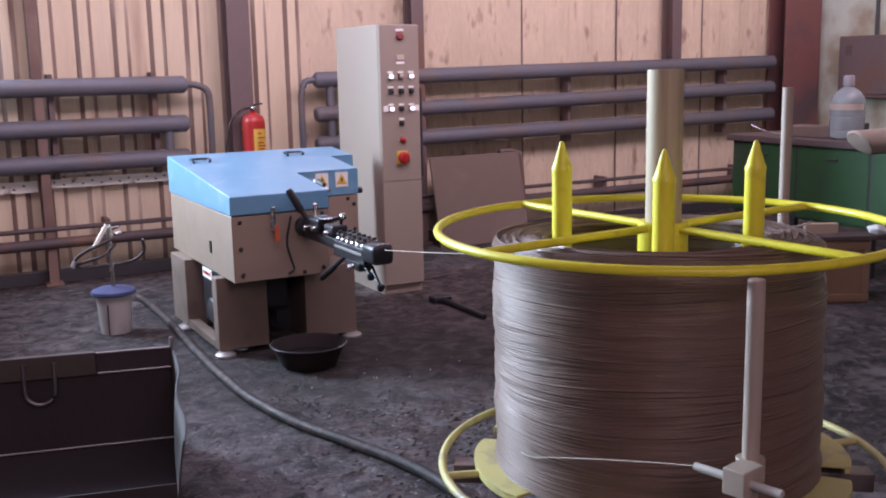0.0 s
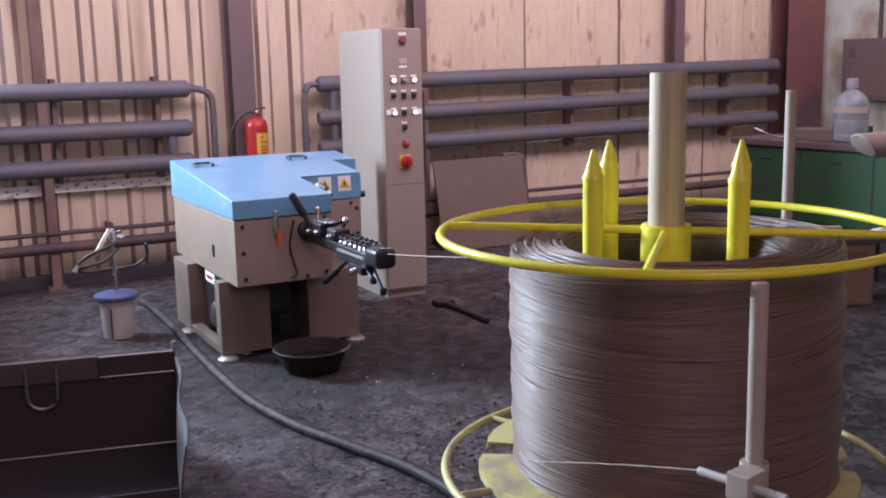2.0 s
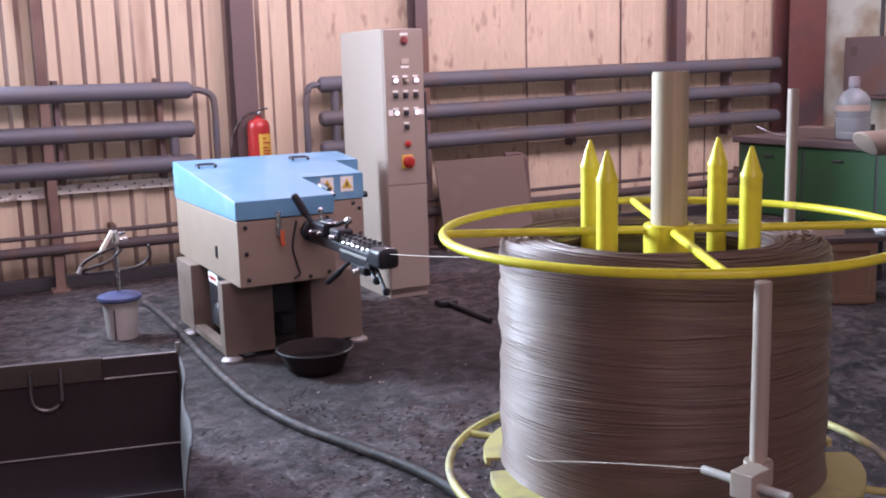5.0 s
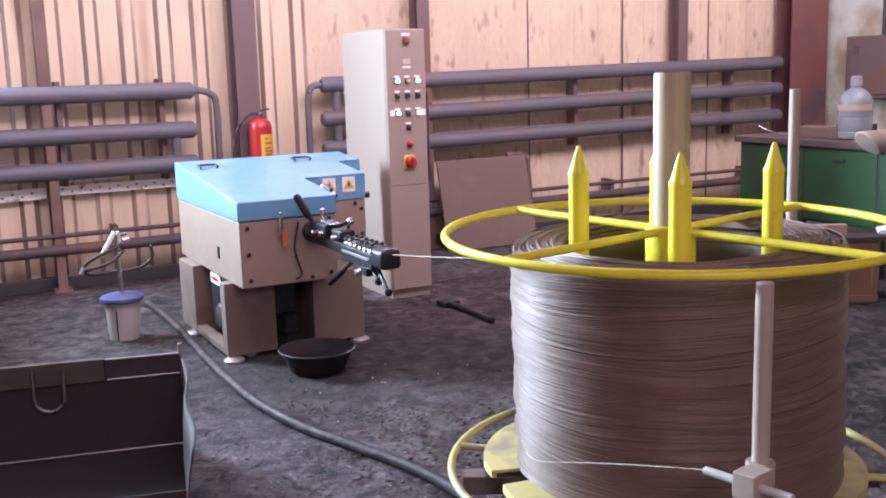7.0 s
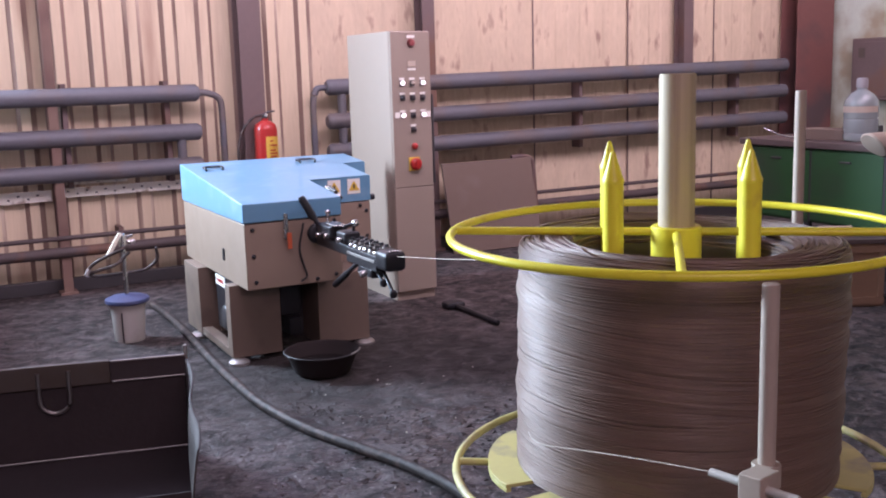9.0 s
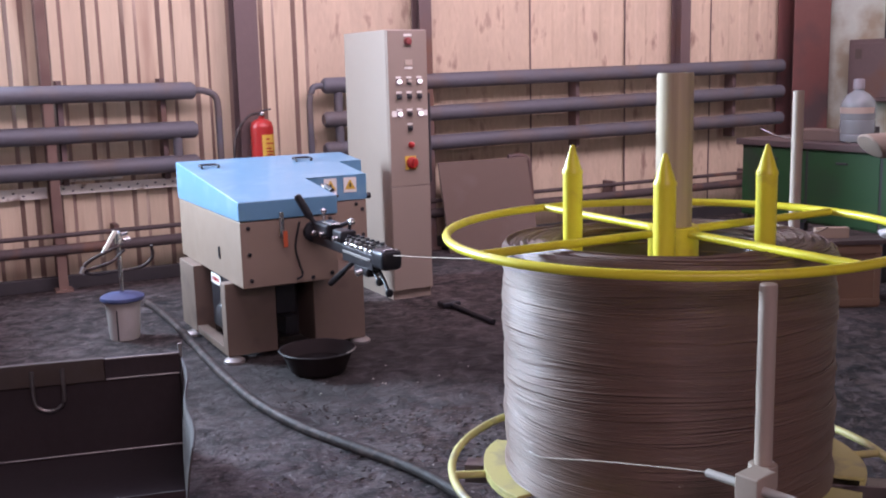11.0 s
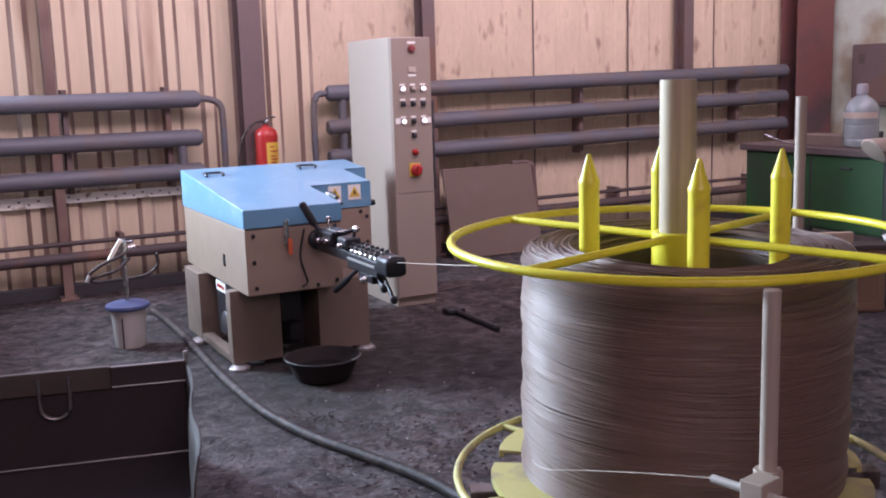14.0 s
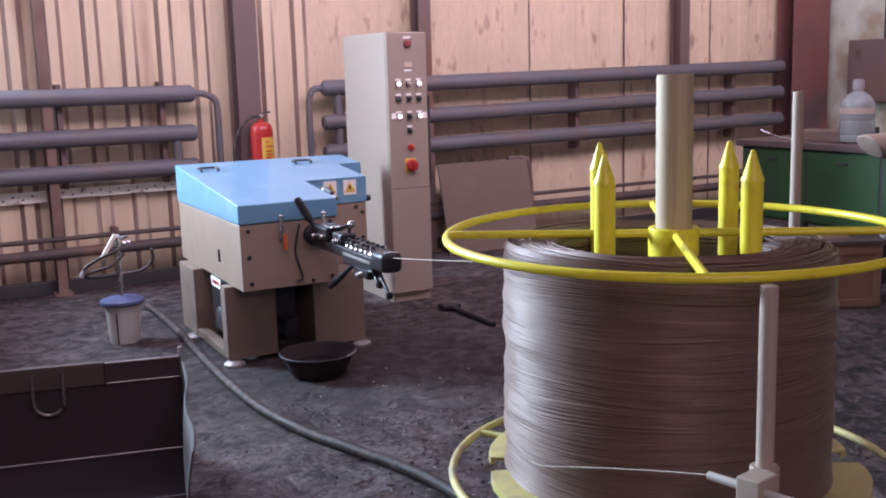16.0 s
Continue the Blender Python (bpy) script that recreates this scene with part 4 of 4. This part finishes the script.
def water_bottle():
    p = empty("water_bottle", pose(6.38, 5.40, 0.993), "large translucent blue water bottle standing on the workbench", "water bottle")
    part("bottle", lathe([(0, 0.004), (0.104, 0.0), (0.122, 0.012), (0.126, 0.05), (0.119, 0.065), (0.126, 0.08), (0.126, 0.16), (0.119, 0.17), (0.126, 0.18), (0.126, 0.27), (0.118, 0.31), (0.085, 0.355),
                           (0.040, 0.385), (0.034, 0.40), (0.034, 0.44), (0, 0.44)], 28), M_GLASS, p)
    part("cap", lathe([(0, 0.475), (0.036, 0.473), (0.043, 0.455), (0.043, 0.398), (0.0345, 0.398)], 18), M_CAP, p, "grey plastic cap")
    bm = lathe([(0.1275, 0.22), (0.1275, 0.265)], 28)
    bmesh.ops.delete(bm, geom=[v for v in bm.verts if v.co.x > 0.05 or v.co.y > 0.11], context="VERTS")
    part("label", bm, M_TUBE, p, "faded paper label")


water_bottle()


def slanted_tube(a, b, r, cut):
    """A closed tube whose first end is cut back underneath."""
    bm = rod(a, b, r, 28, None, 0.012)
    for v in bm.verts:
        if v.co.x < (a[0] + b[0]) / 2:
            v.co.x += cut * (1 - (v.co.z - a[2] + r) / (2 * r)) ** 1.5
    return bm


def bench_clutter():
    p = empty("wooden_block", pose(6.40, 5.72, 0.992, 0, 0, 8), "grey-brown wooden block lying on the workbench", "wooden block")
    part("board", box(-0.11, 0.11, -0.2, 0.2, 0, 0.085, 0.005), M_BOARD, p)
    q = empty("metal_offcut", pose(6.30, 6.12, 0.992), "bent pale wire offcut lying on the workbench", "offcut")
    part("strip", tube(smooth_path([(0.04, -0.12, 0.004), (0.0, -0.02, 0.02), (-0.02, 0.08, 0.05), (-0.02, 0.16, 0.075)]), 0.006, 6), M_CHROME, q)
    r = empty("cardboard_tube", pose(0, 0, 0), "beige cardboard tube lying across the workbench end", "tube")
    part("tube", slanted_tube((5.24, 4.39, 1.073), (6.92, 4.42, 1.073), 0.080, 0.16), M_TUBE, r)
    s = empty("cardboard_tube", pose(0, 0, 0), "slim beige cardboard tube lying behind a thicker one", "tube")
    part("tube", lathe([(0.04, 0.0), (0.046, 0.003), (0.046, 1.1), (0.04, 1.1), (0.04, 0.0)], 24, None, aim((5.85, 4.61, 1.039), (6.92, 4.62, 1.039))), M_TUBE, s)
    t = empty("tin_box", pose(6.78, 5.72, 0.992), "small dark tin box on the workbench", "box")
    part("body", box(-0.1, 0.1, -0.12, 0.12, 0, 0.09, 0.008), M_DARK, t)


bench_clutter()


def packing_crate():
    p = empty("packing_crate", pose(5.30, 4.62, 0, 0, 0, -28), "brown wooden packing crate standing on the floor", "crate")
    w, d, h = 0.30, 0.34, 0.42
    for a in (box(0.012, w - 0.012, 0, 0.012, 0, h, 0.002), box(0.012, w - 0.012, d - 0.012, d, 0, h, 0.002), box(0, 0.0118, 0, d, 0, h, 0.002), box(w - 0.0118, w, 0, d, 0, h, 0.002)):
        part("side_panel", a, M_WOOD, p)
    part("bottom", box(0.0125, w - 0.0125, 0.0125, d - 0.0125, 0.004, 0.016, 0), M_WOOD, p)
    for z in (0.015, 0.36):
        part("batten", box(-0.004, w + 0.004, -0.014, -0.0005, z, z + 0.045, 0.002), M_WOOD, p)
    for x in (0.0, w - 0.04):
        part("batten", box(x, x + 0.04, -0.013, -0.0005, 0.0605, 0.3595, 0.002), M_WOOD, p)
    part("top_plank", box(-0.06, w + 0.12, -0.02, 0.16, h + 0.0005, h + 0.03, 0.003), M_WOODTOP, p, "dark loose plank")
    q = empty("cardboard_box", pose(5.27, 4.73, 0.4505, 0, 0, -28), "flat brown cardboard box on top of the crate", "cardboard box")
    part("body", box(-0.02, 0.2, 0.0, 0.05, 0, 0.07, 0.003), M_CARD, q)
    r = empty("crumpled_paper", pose(5.62, 4.47, 0.4505), "crumpled white paper lying on the plank", "paper")
    bm = bmesh.new()
    bmesh.ops.create_icosphere(bm, subdivisions=3, radius=0.06)
    for v in bm.verts:
        v.co *= 1 + 0.35 * noise.noise(v.co * 22)
        v.co.z *= 0.55
        v.co.z += 0.036
        v.co.z = max(v.co.z, 0.0)
    part("sheet", bm, M_PAPER, r, smooth=False)


packing_crate()

# ---- scrap bin ----


def scrap_bin():
    p = empty("scrap_bin", pose(0.955, 4.30, 0, 0, 0, -13), "black open steel scrap bin with worn bright edges", "scrap bin")
    w, d, h = 1.25, 0.95, 0.44
    t = 0.008
    part("back_panel", box(-w, 0, -t, 0, 0.02, h, 0.002), M_BIN, p)
    # Bottom sheet is darkened, with the shade inside the bin put into its colour.
    part("bottom", box(-w, 0, -d, -t - 0.0005, 0.02, 0.028, 0.002), mat("shaded_bin_sheet", (0.036, 0.026, 0.028), 0.88, var=0.3, scale=6, spec=0.15), p)
    part("bottom_edge", rod((-w, -0.014, 0.033), (-0.005, -0.014, 0.033), 0.004, 8), M_EDGE, p, "worn bright seam")
    bm = bmesh.new()
    n = 14
    rows = []
    for j in range(n + 1):
        f = j / n
        rows.append([bm.verts.new((0.012 * math.sin(f * 9) * s + 0.03 * s * s * math.sin(min(1, f * 2.2) * 1.57), -d * f, 0.03 + (h - 0.05 - 0.07 * f) * s + 0.008 * math.sin(f * 17) * s)) for s in (0, 0.33, 0.66, 1)])
    for a, b in zip(rows, rows[1:]):
        for i in range(3):
            bm.faces.new((a[i], a[i + 1], b[i + 1], b[i]))
    side = part("side_panel", bm, mat("scuffed_sheet", (0.06, 0.047, 0.044), 0.7, 0.0, spec=0.3, var=0.35, scale=5, dirt=(0.11, 0.09, 0.08), dirt_amount=0.3, dirt_scale=4), p, "bulged scuffed side sheet")
    side.modifiers.new("thick", "SOLIDIFY").thickness = 0.006
    top = [(0.012 * math.sin(j / n * 9) + 0.03 * math.sin(min(1, j / n * 2.2) * 1.57), -d * j / n, 0.032 + h - 0.05 - 0.07 * j / n + 0.008 * math.sin(j / n * 17)) for j in range(n + 1)]
    part("side_edge", tube(top, 0.004, 6), M_BIN, p)
    part("corner_edge", rod((0.002, -0.008, 0.04), (0.006, -0.012, h - 0.08), 0.004, 8), M_EDGE, p, "worn bright corner edge")
    part("left_panel", box(-w - t, -w - 0.0005, -d, 0, 0.02, h, 0.002), M_BIN, p)
    part("front_panel", box(-w, 0, -d - t, -d - 0.0005, 0.02, 0.2, 0.002), M_BIN, p)
    # rim angle with a tan worn strip
    part("rim_angle", box(-0.305, 0.004, -0.03, -t - 0.0005, h - 0.085, h + 0.004, 0.003), M_BIN, p)
    part("rim_edge", rod((-0.30, -0.031, h + 0.002), (0.0, -0.031, h + 0.002), 0.004, 8), M_EDGE, p)
    part("rim_edge", rod((-0.30, -0.031, h - 0.085), (0.0, -0.031, h - 0.085), 0.004, 8), M_EDGE, p)
    part("rim_strip", box(-w, -0.306, -0.036, -t - 0.0005, h - 0.09, h + 0.008, 0.004), M_STRIP, p, "oily tan rim strip")
    part("hinge_pin", rod((0.006, -0.012, h - 0.04), (0.006, -0.012, h + 0.04), 0.009), M_EDGE, p)
    c = -0.53
    loop = [(c - 0.06, -0.042, h - 0.02), (c - 0.06, -0.045, h - 0.13)] + [(c - 0.06 * math.cos(a), -0.046, h - 0.14 - 0.055 * math.sin(a)) for a in [k * math.pi / 10 for k in range(1, 10)]] + [(c + 0.06, -0.045, h - 0.13), (c + 0.06, -0.042, h - 0.02)]
    part("handle", tube(loop, 0.009, 10), mat("worn_dark_steel", (0.28, 0.25, 0.235), 0.32, 0.8, var=0.3, scale=15), p, "hanging U-shaped steel handle")
    for x in (-w + 0.08, -0.08):
        for y in (-0.08, -d + 0.08):
            part("foot", box(x - 0.03, x + 0.03, y - 0.03, y + 0.03, 0, 0.0198, 0.002), M_BIN, p)


scrap_bin()

# ---- payoff stand, reel and coil ----
CX, CY = 1.991, 2.335
RING_R, Z_TOP, Z_LOW = 0.672, 1.115, 0.388


def payoff_stand():
    p = empty("payoff_stand", pose(CX, CY, 0), "fixed steel mast on a round floor base carrying the reel", "stand")
    part("base", lathe([(0, 0), (0.36, 0), (0.36, 0.02), (0.33, 0.03), (0.14, 0.04), (0.12, 0.30), (0, 0.30)], 36), M_DARK, p)
    part("mast", lathe([(0.046, 1.57), (0.050, 1.577), (0.053, 1.573), (0.053, 0.30), (0, 0.30)], 32), M_MAST, p, "brushed steel tube mast")
    part("mast_bore", lathe([(0.046, 1.57), (0.046, 1.40), (0, 1.40)], 24), M_DARK, p)


payoff_stand()


GUIDE_A, GUIDE_B = (-0.10, 0.078, 0.65), (-0.048, -0.146, 0.65)


def guide_stand(x, y, top, label, guide):
    p = empty("guide_stand", pose(x, y, 0), label, "guide stand", "wire guide stands")
    part("pole", rod((0, 0, 0.02), (0, 0, top), 0.0205, 20), M_ROD, p)
    part("base_plate", box(-0.12, 0.12, -0.12, 0.12, 0, 0.02, 0.004), M_DARK, p)
    if guide:
        a, b = guide
        z = a[2]
        clamp = box(-0.03, 0.03, -0.028, 0.05, -0.032, 0.032, 0.004)
        turn = math.degrees(math.atan2(b[1] - a[1], b[0] - a[0]))
        bmesh.ops.transform(clamp, matrix=pose(-0.071, -0.04, z, 0, 0, turn), verts=clamp.verts)
        cl = part("clamp", clamp, M_ROD, p, "grey clamp block")
        part("collar", lathe([(0.0206, z - 0.03), (0.032, z - 0.03), (0.034, z - 0.026), (0.034, z + 0.024), (0.032, z + 0.028), (0.0206, z + 0.028)], 20), M_ROD, cl)
        part("guide_tube", rod(a, b, 0.0105, 16), M_BRIGHT, p, "bright steel guide tube")


guide_stand(1.70, 1.668, 1.107, "grey steel pole with a clamped wire guide", (GUIDE_A, GUIDE_B))
guide_stand(2.96, 2.78, 1.495, "plain grey steel pole behind the reel", None)


def reel():
    p = empty("wire_reel", pose(CX, CY, 0), "yellow painted wire reel with rim rings, spokes and prongs", "reel")
    part("upper_ring", tube(circle(RING_R, Z_TOP, 96), 0.0128, 12, True), M_YELLOW, p, "yellow upper rim ring")
    part("lower_ring", tube(circle(RING_R, Z_LOW, 96), 0.0125, 12, True), M_PALEYEL, p, "yellow lower rim ring")
    part("collar", lathe([(0.056, Z_TOP - 0.10), (0.074, Z_TOP - 0.10), (0.074, Z_TOP + 0.014), (0.070, Z_TOP + 0.018), (0.056, Z_TOP + 0.018), (0.056, Z_TOP - 0.10)], 32), M_YELLOW, p)
    part("sleeve", lathe([(0.055, 0.34), (0.066, 0.34), (0.066, Z_TOP - 0.1005), (0.055, Z_TOP - 0.1005), (0.055, 0.34)], 24), M_DARK, p)
    part("hub", lathe([(0.055, 0.302), (0.20, 0.302), (0.20, 0.375), (0.055, 0.375), (0.055, 0.302)], 32), M_PALEYEL, p)
    for k in range(4):
        a = radians(45 + 90 * k)
        c, s = math.cos(a), math.sin(a)
        part("upper_spoke", rod((0.07 * c, 0.07 * s, Z_TOP), ((RING_R - 0.01) * c, (RING_R - 0.01) * s, Z_TOP), 0.0122, 12), M_YELLOW, p)
        f = radians(90 * k)
        m = Matrix.Rotation(radians(5 + 90 * k), 4, "Z")
        arm = box(0.195, 0.638, -0.035, 0.035, 0.304, 0.364, 0.004)
        bmesh.ops.transform(arm, matrix=m, verts=arm.verts)
        part("arm", arm, M_ARM, p, "worn dark steel carrier arm")
        turn, far = PRONGS[k]
        q = Vector((far * math.cos(f + radians(turn)), far * math.sin(f + radians(turn)), 0))
        prong = part("prong", lathe([(0, 0.40), (0.030, 0.40), (0.030, 1.282), (0.0, 1.282)], 12, None, Matrix.Translation((q.x, q.y, 0))), M_YELLOW, p, "yellow tubular prong with pointed cap")
        part("cap", lathe([(0.0315, 1.2825), (0.0315, 1.292), (0.027, 1.30), (0.006, 1.368), (0, 1.371)], 12, None, Matrix.Translation((q.x, q.y, 0))), M_YELLOW, prong)
    for k in range(6):
        b = radians(50.5 + 60 * k)
        c, s = math.cos(b), math.sin(b)
        part("lower_spoke", rod((0.19 * c, 0.19 * s, Z_LOW - 0.006), ((RING_R - 0.008) * c, (RING_R - 0.008) * s, Z_LOW), 0.0115, 10), M_PALEYEL, p)
        half, out = 24.5, []
        for i in range(11):
            f = -1 + 0.2 * i
            r = 0.573 - 0.016 * f ** 4
            out.append((r * math.cos(b + radians(half * f)), r * math.sin(b + radians(half * f))))
        out += [(0.30 * math.cos(b + radians(half * f)), 0.30 * math.sin(b + radians(half * f))) for f in (1, 0.5, 0, -0.5, -1)]
        part("support_plate", prism(out, 0.398, 0.409, 0.003), M_PALEYEL, p, "pale yellow coil support plate")
        lip = [(0.972 * x, 0.972 * y) for x, y in out[:11]]
        part("plate_lip", prism(out[:11] + lip[::-1], 0.384, 0.3975, 0.002), M_PALEYEL, p)
    return p


OFF = (0.012, -0.020, 0.0)
PRONGS = ((-0.98, 0.293), (1.98, 0.2604), (0.68, 0.2704), (-1.68, 0.3007))
REEL = reel()


def loops(rows, sides=5, seg=84):
    """Wire turns as one mesh: rows of (radius, height, wire radius, seed)."""
    verts, faces = [], []
    ang = np.linspace(0, 2 * np.pi, seg, endpoint=False)
    side = np.linspace(0, 2 * np.pi, sides, endpoint=False)
    for r, z, w, sd, dr, dz in rows:
        g = np.random.RandomState(sd)
        ph, am = g.uniform(0, 6.28, 6), g.uniform(0.3, 1, 6)
        rr = r + dr * (am[0] * np.sin(ang + ph[0]) + am[1] * np.sin(2 * ang + ph[1]) + 0.5 * am[2] * np.sin(5 * ang + ph[2]))
        zz = z + dz * (am[3] * np.sin(ang + ph[3]) + am[4] * np.sin(3 * ang + ph[4]) + 0.4 * am[5] * np.sin(7 * ang + ph[5]))
        zz = zz + 0.013 * np.sin(ang + 1.2 + 7 * z) + 0.005 * np.sin(3 * ang + 19 * z) + 0.0015 * np.sin(6 * ang + 45 * z) if dr < 0.003 else zz
        lump = 0.0018 * np.sin(2 * ang + 40 * z) + 0.0015 * np.sin(4 * ang + 71 * z + 2) + 0.0014 * np.sin(9 * ang + 130 * z)
        rr = rr + (lump if dr < 0.003 else 0)
        base = len(verts)
        for i in range(seg):
            for s in side:
                q = rr[i] + w * math.cos(s)
                verts.append((q * math.cos(ang[i]), q * math.sin(ang[i]), zz[i] + w * math.sin(s)))
        for i in range(seg):
            for j in range(sides):
                i2, j2 = (i + 1) % seg, (j + 1) % sides
                faces.append((base + i * sides + j, base + i2 * sides + j, base + i2 * sides + j2, base + i * sides + j2))
    me = bpy.data.meshes.new("windings")
    me.from_pydata(verts, [], faces)
    me.materials.append(M_WIRE)
    me.shade_smooth()
    return me


def coil():
    p = empty("wire_coil", pose(CX, CY, 0), "large coil of grey drawn steel wire resting on the reel", "wire coil")
    g = np.random.RandomState(4)
    part("core", lathe([(0.30, 0.41), (0.472, 0.41), (0.4755, 0.5), (0.4755, 1.05), (0.466, 1.074), (0.42, 1.088), (0.345, 1.084), (0.320, 1.06), (0.30, 1.0), (0.30, 0.41)], 72), M_CORE, p)
    rows = []
    n = 290
    for k in range(n):
        z = 0.408 + 0.677 * k / (n - 1)
        bulge = 0.0018 * math.sin(z * 23) + 0.001 * math.sin(z * 61 + 1)
        edge = -0.010 * max(0, (z - 1.06) / 0.025) ** 2
        rows.append((0.481 + bulge + edge + g.uniform(-0.0010, 0.0012), z, 0.0022, k + 10, 0.0007, 0.0011))
    ob = tagged(new("winding_layer", loops(rows)), kind="stuff")
    ob.parent = p
    rows = []
    for k in range(78):
        f = k / 77
        r = 0.318 + 0.155 * f
        z = 1.087 - 0.014 * (2 * f - 1) ** 4 - (0.018 if f < 0.05 else 0)
        rows.append((r + g.uniform(-0.004, 0.004), z + g.uniform(-0.003, 0.006), 0.0024, 400 + k, 0.0070, 0.0036))
    ob = tagged(new("winding_layer", loops(rows)), kind="stuff")
    ob.parent = p
    rows = [(0.312 - 0.002 * (k % 3), 1.06 - 0.012 * k, 0.0034, 700 + k, 0.004, 0.004) for k in range(40)]
    ob = tagged(new("winding_layer", loops(rows, 5, 60)), kind="stuff")
    ob.parent = p
    # the cut end sticking up at the outer edge
    tip = radians(164 - (-129.3 + 65.016 * 8.5))
    pts = [(r * math.cos(tip + a), r * math.sin(tip + a), z) for r, a, z in ((0.40, 0.35, 1.088), (0.432, 0.22, 1.092), (0.45, 0.10, 1.10), (0.462, 0.02, 1.113), (0.467, -0.01, 1.122))]
    part("wire_end", tube(smooth_path(pts, 5), 0.0026, 6), M_WIRE, p, "cut wire end sticking up")
    for k in range(16):
        a0 = g.uniform(0, 6.28)
        r0, r1 = g.uniform(0.34, 0.40), g.uniform(0.42, 0.482)
        ln = g.uniform(0.9, 2.0)
        pts = [((r0 + (r1 - r0) * i / 20) * math.cos(a0 + ln * i / 20), (r0 + (r1 - r0) * i / 20) * math.sin(a0 + ln * i / 20), 1.091 + 0.006 * math.sin(math.pi * i / 20)) for i in range(21)]
        part("loose_turn", tube(pts, 0.0023, 6), M_WIRE, p)
    return p


COIL = coil()


def payoff_wire():
    """The wire from the low turns of the coil to the guide tube; its origin is at the guide and x points to the coil."""
    a = Vector((1.70 + GUIDE_A[0], 1.668 + GUIDE_A[1], GUIDE_A[2]))
    b = Vector((1.482, 2.262, 0.520))
    m = Matrix.Translation(a) @ (b - a).to_track_quat("X", "Z").to_matrix().to_4x4()
    n = (b - a).length
    pts = [Vector((-0.02 + (n + 0.02) * i / 30, 0, 0.004 * math.sin(math.pi * i / 30))) for i in range(31)]
    pts += [Vector((n + 0.04 * k, -0.006 * k * k, 0.004 * k)) for k in (1, 2, 3)]
    p = tagged(part("payoff_wire", tube(pts, 0.0017, 6), M_ROD), "thin bright wire running from the coil to the guide", "wire")
    p.matrix_world = m
    return p, m


PAYOFF, PAYOFF_POSE = payoff_wire()


# ---- what turns ----
RATE = 65.016


def motions():
    start = -129.3
    rows, rows2 = [], []
    k = 0
    while k * 0.5 <= 16.0001:
        t = k * 0.5
        a = start + RATE * t
        rows.append((t, pose(CX, CY, 0, 0, 0, a)))
        rows2.append((t, pose(CX, CY, 0, 0, 0, a) @ pose(OFF[0], OFF[1], 0.75, 0.7, -1.2, 0) @ pose(0, 0, -0.75)))
        k += 1
    walk(REEL, rows)
    walk(COIL, rows2)
    lift = ((0, 0), (8.6, 0), (8.75, 0.2), (8.9, 5.0), (9.2, 5.6), (10.3, 2.8), (11.3, 1.4), (12.0, 0.4), (16, 0))
    walk(PAYOFF, [(t, PAYOFF_POSE @ pose(0, 0, 0, 0, -a, 0)) for t, a in lift])


motions()
